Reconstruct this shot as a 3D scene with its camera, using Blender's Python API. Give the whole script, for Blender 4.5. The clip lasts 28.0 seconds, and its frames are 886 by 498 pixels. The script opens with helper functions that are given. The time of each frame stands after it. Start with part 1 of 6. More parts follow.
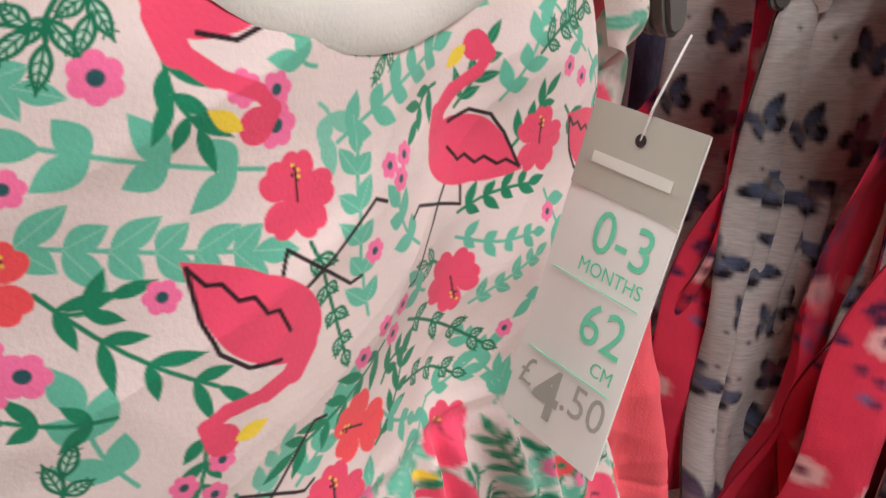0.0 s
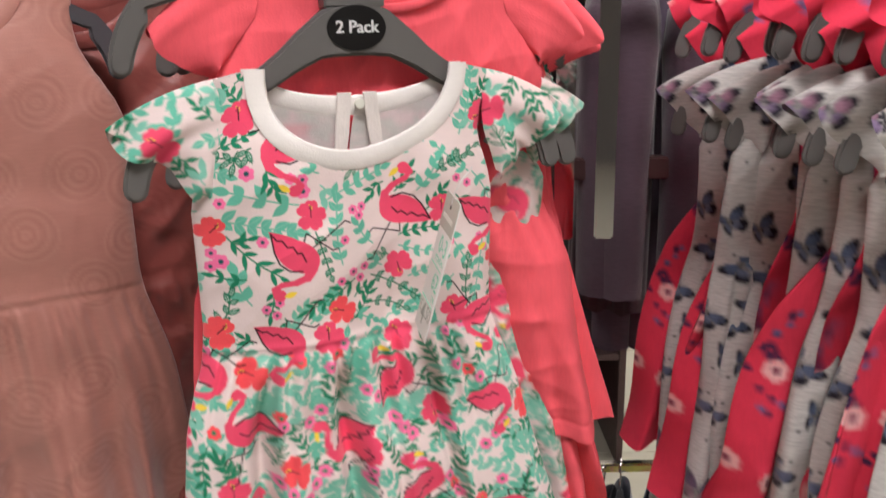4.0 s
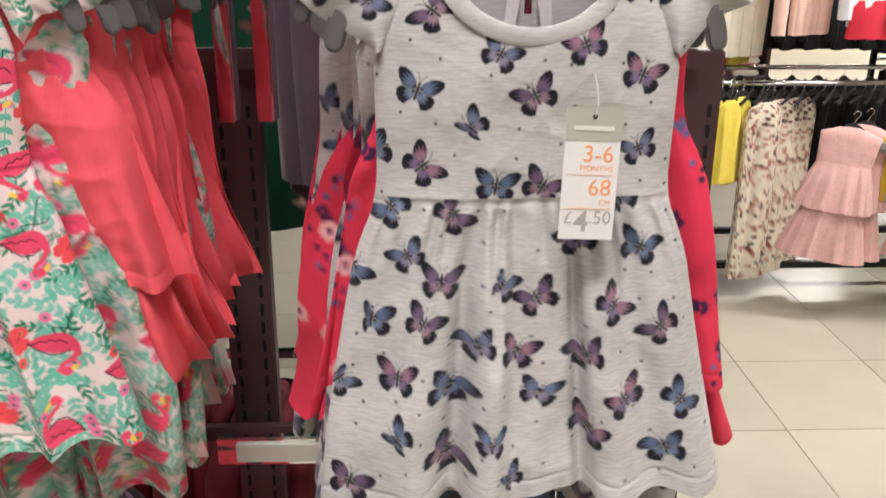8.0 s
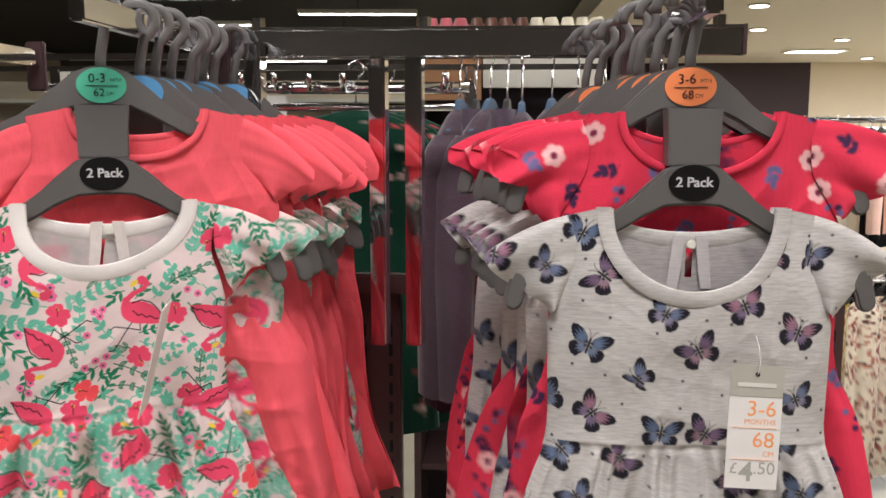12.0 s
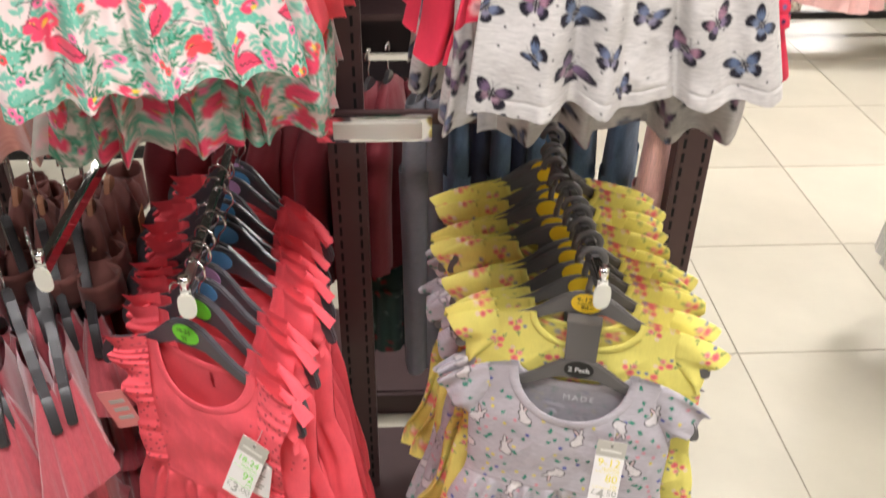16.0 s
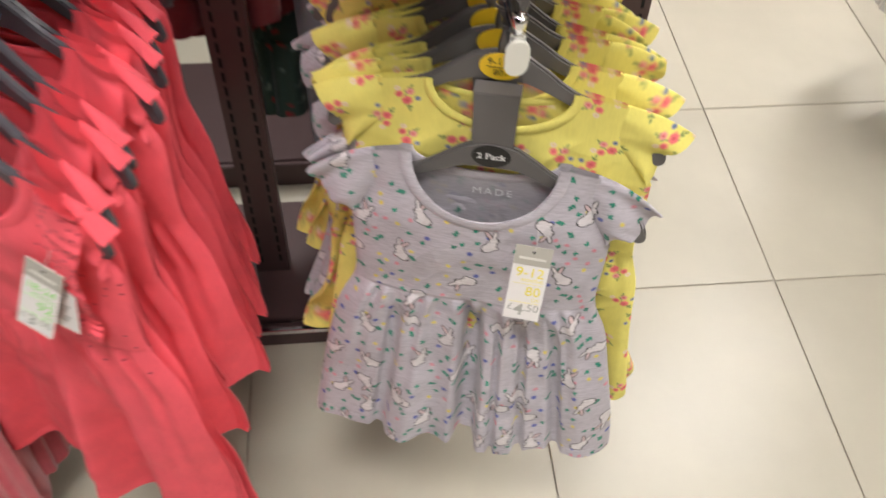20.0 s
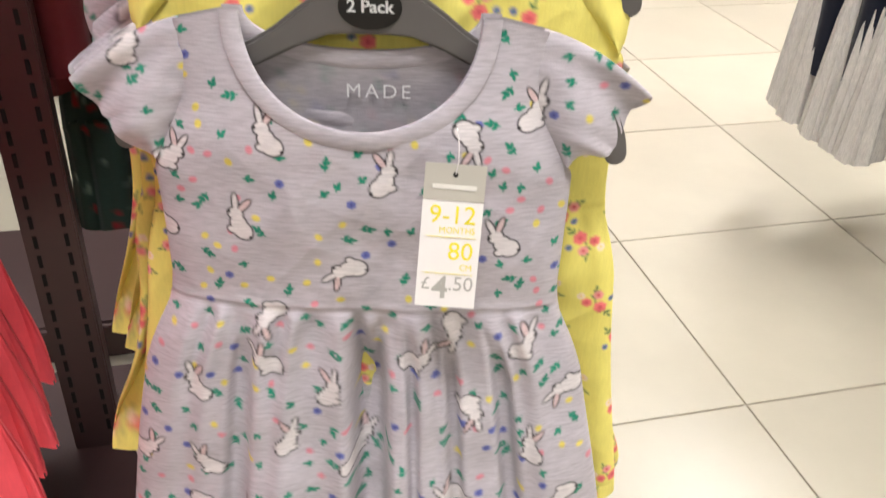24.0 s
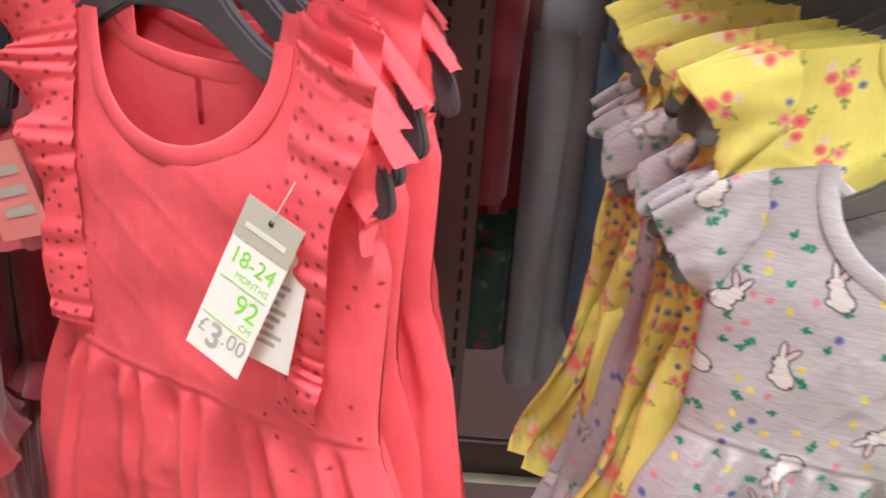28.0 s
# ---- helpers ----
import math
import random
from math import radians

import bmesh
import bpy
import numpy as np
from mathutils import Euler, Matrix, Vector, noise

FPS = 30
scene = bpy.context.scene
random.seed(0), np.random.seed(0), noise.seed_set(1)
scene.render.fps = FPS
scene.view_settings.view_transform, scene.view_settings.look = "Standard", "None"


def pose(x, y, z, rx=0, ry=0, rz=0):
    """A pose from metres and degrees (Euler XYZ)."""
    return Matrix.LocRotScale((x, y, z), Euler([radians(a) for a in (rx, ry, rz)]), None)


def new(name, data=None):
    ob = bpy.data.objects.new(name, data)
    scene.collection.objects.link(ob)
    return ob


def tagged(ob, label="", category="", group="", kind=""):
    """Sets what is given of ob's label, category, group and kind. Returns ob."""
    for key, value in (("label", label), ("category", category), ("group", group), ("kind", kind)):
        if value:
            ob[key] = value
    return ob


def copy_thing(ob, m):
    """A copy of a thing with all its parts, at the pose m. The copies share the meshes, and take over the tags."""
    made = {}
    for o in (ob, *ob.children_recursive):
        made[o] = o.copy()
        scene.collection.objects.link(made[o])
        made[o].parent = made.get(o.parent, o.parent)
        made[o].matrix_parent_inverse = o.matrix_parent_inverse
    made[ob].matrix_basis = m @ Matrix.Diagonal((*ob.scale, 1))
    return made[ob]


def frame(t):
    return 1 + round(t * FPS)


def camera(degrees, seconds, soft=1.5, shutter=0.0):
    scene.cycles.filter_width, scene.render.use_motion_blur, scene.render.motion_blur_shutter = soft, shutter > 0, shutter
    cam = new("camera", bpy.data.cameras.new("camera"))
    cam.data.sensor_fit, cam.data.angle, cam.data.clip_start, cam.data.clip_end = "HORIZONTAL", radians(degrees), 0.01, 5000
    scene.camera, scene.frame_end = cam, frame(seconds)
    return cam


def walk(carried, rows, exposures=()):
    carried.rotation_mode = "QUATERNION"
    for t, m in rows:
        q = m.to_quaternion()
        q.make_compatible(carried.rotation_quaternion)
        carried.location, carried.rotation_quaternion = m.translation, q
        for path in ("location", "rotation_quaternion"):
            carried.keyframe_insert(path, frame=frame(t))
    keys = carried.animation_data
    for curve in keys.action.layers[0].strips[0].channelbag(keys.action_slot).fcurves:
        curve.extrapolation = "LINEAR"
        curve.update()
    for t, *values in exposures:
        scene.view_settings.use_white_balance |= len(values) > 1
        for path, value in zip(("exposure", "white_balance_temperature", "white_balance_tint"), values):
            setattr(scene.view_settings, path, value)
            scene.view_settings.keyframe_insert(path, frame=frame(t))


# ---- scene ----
cam = camera(53.6, 28.0, shutter=0.5)
METRES, EYE, TILT, LEAN, TURN = 2.45, 1.5225, -22.124, -1.312, -24.4
ROWS = [
    (0.0, 0.0, 0.0, 0.0, 0.0, 0.0, -0.0),
    (0.5, -0.0004, -0.002, -0.0006, 0.68, 0.4, -0.53),
    (1.0, 0.0113, -0.0158, 0.0006, 6.08, 1.76, -3.28),
    (1.5, 0.041, -0.0307, -0.0046, 14.98, 3.51, -7.52),
    (2.0, 0.0659, -0.0531, -0.0007, 21.3, 6.07, -9.62),
    (2.5, 0.0803, -0.0687, 0.0003, 24.67, 8.59, -9.64),
    (4.5, 0.1052, -0.1166, -0.0309, 21.42, 4.16, -5.91),
    (5.0, 0.1085, -0.1184, -0.0383, 20.26, 2.52, -6.19),
    (5.5, 0.109, -0.1235, -0.0405, 19.27, 1.36, -6.15),
    (6.0, 0.1204, -0.1282, -0.0457, 17.86, 0.44, -5.48),
    (6.5, 0.1547, -0.111, -0.0392, 16.4, 0.21, -5.79),
    (7.0, 0.2016, -0.0811, -0.0323, 17.43, 0.39, -7.59),
    (7.5, 0.2253, -0.0762, -0.0301, 19.86, 0.58, -7.72),
    (8.0, 0.2369, -0.0813, -0.0281, 21.21, 1.48, -7.34),
    (8.5, 0.243, -0.0866, -0.0189, 21.34, 4.53, -7.08),
    (9.0, 0.2394, -0.0858, -0.0102, 21.04, 8.2, -6.98),
    (9.5, 0.2353, -0.0894, -0.0075, 21.42, 10.47, -6.95),
    (10.0, 0.2345, -0.0939, -0.0077, 22.31, 11.75, -7.28),
    (10.5, 0.2338, -0.0987, -0.0094, 23.48, 12.43, -7.74),
    (11.0, 0.2274, -0.1054, -0.0116, 25.28, 12.76, -8.56),
    (11.5, 0.2245, -0.108, -0.0116, 26.84, 12.62, -9.24),
    (13.5, 0.2181, -0.1747, -0.0415, 21.4, 9.61, -6.62),
    (14.0, 0.2238, -0.1831, -0.05, 20.85, 7.46, -6.47),
    (14.5, 0.2246, -0.1813, -0.0553, 20.88, 4.61, -6.64),
    (15.0, 0.2223, -0.1761, -0.0619, 20.1, 0.13, -7.43),
    (15.5, 0.2167, -0.1634, -0.074, 19.92, -7.3, -7.86),
    (16.0, 0.2181, -0.1602, -0.0798, 20.08, -12.82, -7.33),
    (16.5, 0.2161, -0.1591, -0.0831, 19.79, -16.53, -6.95),
    (17.0, 0.2145, -0.1545, -0.088, 19.35, -19.57, -6.87),
    (17.5, 0.2122, -0.1505, -0.089, 19.04, -21.7, -6.92),
    (18.0, 0.2118, -0.152, -0.0895, 19.19, -22.25, -7.14),
    (18.5, 0.2121, -0.1542, -0.0907, 19.48, -22.1, -7.45),
    (19.0, 0.2093, -0.1491, -0.0939, 19.23, -22.66, -7.42),
    (19.5, 0.2099, -0.1171, -0.0959, 18.06, -25.12, -6.92),
    (20.0, 0.2171, -0.0392, -0.1008, 17.74, -29.12, -7.41),
    (20.5, 0.2182, 0.0345, -0.1268, 16.85, -32.25, -7.73),
    (21.0, 0.2157, 0.0726, -0.148, 15.02, -32.05, -6.75),
    (21.5, 0.2072, 0.0966, -0.1896, 12.83, -26.67, -6.17),
    (23.5, 0.2107, 0.0608, -0.246, 9.58, -12.89, -4.64),
    (24.0, 0.2106, 0.0565, -0.244, 9.6, -10.07, -4.64),
    (24.5, 0.2093, 0.0513, -0.24, 9.69, -7.46, -4.55),
    (25.0, 0.2105, 0.0482, -0.2368, 10.09, -4.97, -4.33),
    (25.5, 0.1983, 0.0421, -0.2402, 11.75, -3.86, -5.51),
    (26.0, 0.1809, 0.0331, -0.244, 14.63, -3.26, -7.17),
    (26.5, 0.1687, 0.0225, -0.2481, 17.23, -2.04, -8.09),
    (27.0, 0.1542, 0.0146, -0.2524, 19.38, -1.28, -9.06),
    (27.5, 0.1401, 0.0124, -0.2577, 20.65, -1.1, -10.58),
    (28.0, 0.1285, 0.0241, -0.2585, 23.46, -2.46, -12.08),
]
walk(cam, [(t, pose(0, 0, EYE, 0, 0, TURN) @ pose(0, 0, 0, TILT, LEAN, 0) @ pose(METRES * x, METRES * y, METRES * z, 90 + pitch, roll, yaw)) for t, x, y, z, yaw, pitch, roll in ROWS],
     exposures=[(0.0, -0.42), (3.0, -0.40), (5.0, -0.40), (6.0, -0.14), (8.0, -0.24), (10.0, -0.46), (11.0, -0.48), (14.0, -0.40), (15.0, -0.10), (16.0, 0.18), (18.0, 0.10), (20.0, -0.05), (21.0, 0.0), (23.5, 0.32), (25.0, 0.22), (26.0, 0.40), (27.0, 0.74), (28.0, 0.52)])

# ---- world, lights, exposure ----
import functools

world = bpy.data.worlds.new("store_air")
scene.world = world
world.use_nodes = True
world.node_tree.nodes["Background"].inputs[0].default_value = (0.9, 0.93, 1.0, 1)
world.node_tree.nodes["Background"].inputs[1].default_value = 0.085


def lamp(name, x, y, z, sx, sy, watts, color=(1.0, 0.962, 0.975)):
    data = bpy.data.lights.new(name, "AREA")
    data.shape, data.size, data.size_y, data.energy, data.color = "RECTANGLE", sx, sy, watts, color
    ob = new(name, data)
    ob.matrix_world = pose(x, y, z)
    return ob


CEIL = 2.95
LAMPS = [(0.28, -0.70), (2.3, -0.7), (1.9, 1.7), (-0.4, 2.6), (3.1, 2.5), (2.6, 5.4), (-1.7, 0.2), (5.2, 9.0), (8.2, 12.5), (6.0, 15.5), (10.0, 16.0), (-1.0, -4.2), (3.0, -4.2)]
WATTS = [50, 24, 26, 14, 82, 62, 22, 120, 120, 120, 120, 26, 26]
for (lx, ly), watts in zip(LAMPS, WATTS):
    lamp("ceiling_lamp", lx, ly, CEIL - 0.06 if lx > 1.5 else CEIL + 0.18, 0.9, 0.45, watts)


# ---- materials ----
def lin(r, g, b):
    return tuple((v / 255 / 12.92) if v <= 10 else ((v / 255 + 0.055) / 1.055) ** 2.4 for v in (r, g, b))


def rgba(c):
    return (c[0], c[1], c[2], 1.0)


def nodes_of(mat):
    mat.use_nodes = True
    nt = mat.node_tree
    return nt, nt.nodes["Principled BSDF"]


def add(nt, kind, **sets):
    n = nt.nodes.new(kind)
    for k, v in sets.items():
        n.inputs[k].default_value = v
    return n


def fabric(name, color=None, slub=0.0, weave=900.0, sheen=0.15, rough=0.9, stretch=(14, 14, 150), bump=0.25, mottling=0.12):
    """Woven or knitted cloth: printed colour (or one dye), slub streaks, soft mottling and a fine yarn relief."""
    mat = bpy.data.materials.new(name)
    nt, bsdf = nodes_of(mat)
    coord = nt.nodes.new("ShaderNodeTexCoord")
    mp = nt.nodes.new("ShaderNodeMapping")
    mp.inputs["Scale"].default_value = stretch
    nt.links.new(coord.outputs["Object"], mp.inputs["Vector"])
    streak = add(nt, "ShaderNodeTexNoise", Scale=6.0, Detail=4.0, Roughness=0.65)
    nt.links.new(mp.outputs["Vector"], streak.inputs["Vector"])
    broad = add(nt, "ShaderNodeTexNoise", Scale=22.0, Detail=3.0)
    nt.links.new(coord.outputs["Object"], broad.inputs["Vector"])
    if color is None:
        src = nt.nodes.new("ShaderNodeAttribute")
        src.attribute_name = "print"
        out = src.outputs["Color"]
    else:
        src = nt.nodes.new("ShaderNodeRGB")
        src.outputs[0].default_value = rgba(color)
        out = src.outputs[0]
    ramp = nt.nodes.new("ShaderNodeMapRange")
    ramp.inputs["From Min"].default_value, ramp.inputs["From Max"].default_value = 0.35, 0.62
    ramp.inputs["To Min"].default_value, ramp.inputs["To Max"].default_value = 1.0 - slub, 1.0
    nt.links.new(streak.outputs["Fac"], ramp.inputs["Value"])
    ramp2 = nt.nodes.new("ShaderNodeMapRange")
    ramp2.inputs["From Min"].default_value, ramp2.inputs["From Max"].default_value = 0.3, 0.7
    ramp2.inputs["To Min"].default_value, ramp2.inputs["To Max"].default_value = 1.0 - mottling, 1.0
    nt.links.new(broad.outputs["Fac"], ramp2.inputs["Value"])
    mul = nt.nodes.new("ShaderNodeMath")
    mul.operation = "MULTIPLY"
    nt.links.new(ramp.outputs["Result"], mul.inputs[0])
    nt.links.new(ramp2.outputs["Result"], mul.inputs[1])
    mix = nt.nodes.new("ShaderNodeVectorMath")
    mix.operation = "SCALE"
    nt.links.new(out, mix.inputs[0])
    nt.links.new(mul.outputs["Value"], mix.inputs["Scale"])
    nt.links.new(mix.outputs["Vector"], bsdf.inputs["Base Color"])
    yarn = add(nt, "ShaderNodeTexNoise", Scale=weave, Detail=2.0)
    nt.links.new(coord.outputs["Object"], yarn.inputs["Vector"])
    b1 = add(nt, "ShaderNodeBump", Strength=bump, Distance=0.0006)
    nt.links.new(yarn.outputs["Fac"], b1.inputs["Height"])
    crease = add(nt, "ShaderNodeTexNoise", Scale=38.0, Detail=2.0)
    nt.links.new(coord.outputs["Object"], crease.inputs["Vector"])
    b2 = add(nt, "ShaderNodeBump", Strength=0.35, Distance=0.004)
    nt.links.new(crease.outputs["Fac"], b2.inputs["Height"])
    nt.links.new(b1.outputs["Normal"], b2.inputs["Normal"])
    nt.links.new(b2.outputs["Normal"], bsdf.inputs["Normal"])
    bsdf.inputs["Roughness"].default_value = rough
    bsdf.inputs["Sheen Weight"].default_value = sheen
    bsdf.inputs["Specular IOR Level"].default_value = 0.25
    return mat


def solid(name, color, rough=0.5, metal=0.0, vary=0.12, scale=30.0, bump=0.0, spec=0.5):
    mat = bpy.data.materials.new(name)
    nt, bsdf = nodes_of(mat)
    coord = nt.nodes.new("ShaderNodeTexCoord")
    tex = add(nt, "ShaderNodeTexNoise", Scale=scale, Detail=5.0, Roughness=0.6)
    nt.links.new(coord.outputs["Object"], tex.inputs["Vector"])
    mixer = nt.nodes.new("ShaderNodeMix")
    mixer.data_type = "RGBA"
    nt.links.new(tex.outputs["Fac"], mixer.inputs["Factor"])
    mixer.inputs["A"].default_value = rgba(tuple(c * (1 - vary) for c in color))
    mixer.inputs["B"].default_value = rgba(tuple(min(1.0, c * (1 + vary)) for c in color))
    nt.links.new(mixer.outputs["Result"], bsdf.inputs["Base Color"])
    rr = nt.nodes.new("ShaderNodeMapRange")
    rr.inputs["To Min"].default_value, rr.inputs["To Max"].default_value = rough * 0.8, min(1.0, rough * 1.2)
    nt.links.new(tex.outputs["Fac"], rr.inputs["Value"])
    nt.links.new(rr.outputs["Result"], bsdf.inputs["Roughness"])
    bsdf.inputs["Metallic"].default_value = metal
    bsdf.inputs["Specular IOR Level"].default_value = spec
    if bump:
        bp = add(nt, "ShaderNodeBump", Strength=bump, Distance=0.002)
        nt.links.new(tex.outputs["Fac"], bp.inputs["Height"])
        nt.links.new(bp.outputs["Normal"], bsdf.inputs["Normal"])
    return mat


def glow(name, color, strength):
    mat = bpy.data.materials.new(name)
    nt, bsdf = nodes_of(mat)
    bsdf.inputs["Base Color"].default_value = rgba(color)
    bsdf.inputs["Emission Color"].default_value = rgba(color)
    bsdf.inputs["Emission Strength"].default_value = strength
    return mat


CORAL = lin(255, 100, 112)
M_PRINT = fabric("printed_jersey", None, slub=0.03)
M_MARL = fabric("printed_grey_marl_jersey", None, slub=0.25)
M_LILAC = fabric("printed_lilac_marl_jersey", None, slub=0.22)
M_COTTON = fabric("dyed_cotton", None, slub=0.05, sheen=0.04, stretch=(90, 90, 12), bump=0.35)
M_WHITE_RIB = fabric("white_rib", lin(236, 226, 220), slub=0.08, stretch=(160, 160, 20))
M_TAPE = fabric("grey_marl_tape", lin(206, 200, 200), slub=0.12)
M_PLUM = fabric("plum_knit", lin(80, 62, 74), slub=0.2, weave=500, bump=0.5, sheen=0.4)
M_MAUVE = fabric("mauve_knit", lin(98, 84, 100), slub=0.2)
M_DENIM = fabric("blue_denim", lin(92, 118, 146), slub=0.4, stretch=(200, 200, 14), bump=0.5, mottling=0.35)
M_DARKDENIM = fabric("dark_denim", lin(38, 46, 70), slub=0.4, stretch=(200, 200, 14), bump=0.5)
M_GREYTROUSER = fabric("grey_trouser_cloth", lin(128, 130, 140), slub=0.15)
M_MAROON = fabric("maroon_padded_cloth", lin(118, 34, 44), slub=0.1, rough=0.6)
M_BLUSH = fabric("blush_tulle", lin(196, 88, 98), slub=0.15, stretch=(70, 70, 8), sheen=0.5)
M_TAN = fabric("tan_jersey", lin(120, 74, 68), slub=0.1)
M_PEACH = fabric("peach_jersey", lin(240, 200, 184), slub=0.1)
M_YELLOW = fabric("yellow_jersey", lin(240, 218, 90), slub=0.1)
M_CREAM = fabric("cream_jersey", lin(236, 228, 206), slub=0.1)
M_WHITECLOTH = fabric("white_cotton", lin(235, 235, 236), slub=0.08)
M_REDCLOTH = fabric("red_cotton", lin(205, 44, 62), slub=0.08)
M_PINKTUTU = fabric("pink_tutu_net", lin(246, 196, 190), slub=0.25, stretch=(120, 120, 10))
M_MUSTARD = fabric("mustard_jersey", lin(196, 160, 50), slub=0.1)
M_GREYCLOTH = fabric("grey_jersey", lin(160, 162, 158), slub=0.1)
M_NAVY = fabric("navy_cloth", lin(22, 26, 44), slub=0.1)
M_BLACKCLOTH = fabric("black_cloth", lin(24, 22, 26), slub=0.1)
M_NET = fabric("ivory_tulle", lin(240, 236, 230), slub=0.25, stretch=(120, 120, 10))
M_GREY = solid("grey_hanger_plastic", lin(100, 97, 95), rough=0.42, vary=0.06, scale=60)
M_SLATE = solid("slate_hanger_plastic", lin(80, 77, 82), rough=0.3, vary=0.06, scale=60)
M_DARKPLASTIC = solid("charcoal_hanger_plastic", lin(48, 46, 48), rough=0.4, vary=0.1)
M_TANPLASTIC = solid("tan_hanger_wood", lin(160, 110, 80), rough=0.5, vary=0.15)
M_CHROME = solid("chrome", (0.84, 0.84, 0.86), rough=0.06, metal=1.0, vary=0.03, scale=80)
M_STEEL = solid("brown_painted_steel", lin(78, 58, 58), rough=0.38, metal=0.25, vary=0.12)
M_SLOT = solid("slot_shadow_black", lin(12, 10, 10), rough=0.9)
M_CARD = solid("white_card", lin(238, 234, 230), rough=0.55, vary=0.03, scale=90)
M_CARDBAND = solid("grey_card_band", lin(184, 180, 168), rough=0.55, vary=0.03)
M_BAR = solid("pale_ink", lin(222, 219, 210), rough=0.6, vary=0.02)
M_PRICE = solid("grey_ink", lin(176, 174, 166), rough=0.6, vary=0.02)
M_PLAIN = solid("white_plastic", lin(228, 226, 214), rough=0.4, vary=0.03)
M_BLACK = solid("black_label", lin(14, 12, 13), rough=0.35, vary=0.1)
M_WHITEINK = solid("white_ink", lin(235, 235, 235), rough=0.5, vary=0.02)
M_BLACKINK = solid("black_ink", lin(30, 28, 28), rough=0.5, vary=0.02)
M_THREAD = solid("clear_nylon", lin(220, 215, 212), rough=0.3, vary=0.02)
INK = {}
for key, c in dict(mint=(110, 214, 178), orange=(255, 168, 110), yellow=(244, 228, 60), green=(140, 226, 80)).items():
    INK[key] = solid(key + "_ink", lin(*c), rough=0.55, vary=0.03)
DISC = {}
for key, c in dict(mint=(84, 188, 156), orange=(255, 146, 92), yellow=(246, 206, 44), green=(120, 222, 60), lilac=(206, 158, 204), blue=(96, 160, 210)).items():
    DISC[key] = solid(key + "_size_disc", lin(*c), rough=0.4, vary=0.03)
M_TILE = solid("beige_stone_tile", lin(192, 186, 168), rough=0.33, vary=0.12, scale=5.0)
nt, bsdf = nodes_of(M_TILE)
info = nt.nodes.new("ShaderNodeObjectInfo")
hsv = nt.nodes.new("ShaderNodeHueSaturation")
vr = nt.nodes.new("ShaderNodeMapRange")
vr.inputs["To Min"].default_value, vr.inputs["To Max"].default_value = 0.94, 1.05
nt.links.new(info.outputs["Random"], vr.inputs["Value"])
nt.links.new(vr.outputs["Result"], hsv.inputs["Value"])
nt.links.new(bsdf.inputs["Base Color"].links[0].from_socket, hsv.inputs["Color"])
nt.links.new(hsv.outputs["Color"], bsdf.inputs["Base Color"])
M_GROUT = solid("grey_grout", lin(184, 174, 158), rough=0.8, vary=0.15, scale=20)
M_WALL = solid("cream_wall_paint", lin(226, 214, 190), rough=0.8, vary=0.04, scale=3)
M_CEIL = solid("white_ceiling_board", lin(226, 218, 200), rough=0.85, vary=0.03, scale=3)
M_DARKCEIL = solid("black_open_ceiling", lin(66, 64, 62), rough=0.9, vary=0.3, scale=2)
M_DARKWALL = solid("dark_store_wall", lin(60, 50, 54), rough=0.8, vary=0.2, scale=2)
M_GREYWALL = solid("grey_store_wall", lin(112, 106, 102), rough=0.8, vary=0.1, scale=2)
M_LIGHT = glow("lamp_diffuser", (1.0, 0.96, 0.9), 9.0)
M_KRAFT = solid("kraft_card", lin(176, 130, 92), rough=0.7, vary=0.08)
M_SHOEBROWN = solid("brown_leather", lin(96, 58, 44), rough=0.5, vary=0.2)


# ---- mesh helpers ----
def link_mesh(name, me, mat, parent=None, label="", m=None):
    me.materials.append(mat)
    ob = new(name, me)
    if parent is not None:
        ob.parent = parent
    if m is not None:
        ob.matrix_basis = m
    if label:
        tagged(ob, label)
    return ob


def part(name, bm, mat, parent, label="", smooth=False, m=None):
    """Links a bmesh as one mesh object under a thing or a part."""
    me = bpy.data.meshes.new(name)
    bm.to_mesh(me)
    bm.free()
    if smooth:
        me.polygons.foreach_set("use_smooth", [True] * len(me.polygons))
    return link_mesh(name, me, mat, parent, label, m)


def grid_mesh(name, P, keep=None, col=None, smooth=True):
    """A mesh from a grid of points; keep marks the cells that stay, col is a colour for each point."""
    ny, nx = P.shape[:2]
    idx = np.arange(ny * nx).reshape(ny, nx)
    q = np.stack([idx[:-1, :-1], idx[:-1, 1:], idx[1:, 1:], idx[1:, :-1]], -1)
    q = q[keep] if keep is not None else q.reshape(-1, 4)
    used = np.unique(q)
    remap = np.zeros(ny * nx, np.int32)
    remap[used] = np.arange(len(used))
    q = remap[q]
    me = bpy.data.meshes.new(name)
    me.vertices.add(len(used))
    me.vertices.foreach_set("co", P.reshape(-1, 3)[used].astype(np.float32).ravel())
    me.loops.add(q.size)
    me.loops.foreach_set("vertex_index", q.astype(np.int32).ravel())
    me.polygons.add(len(q))
    me.polygons.foreach_set("loop_start", np.arange(0, q.size, 4, dtype=np.int32))
    me.update(calc_edges=True)
    if smooth:
        me.polygons.foreach_set("use_smooth", np.ones(len(q), bool))
    if col is not None:
        attr = me.color_attributes.new("print", "FLOAT_COLOR", "POINT")
        c4 = np.ones((len(used), 4), np.float32)
        c4[:, :3] = col.reshape(-1, 3)[used]
        attr.data.foreach_set("color", c4.ravel())
    return me


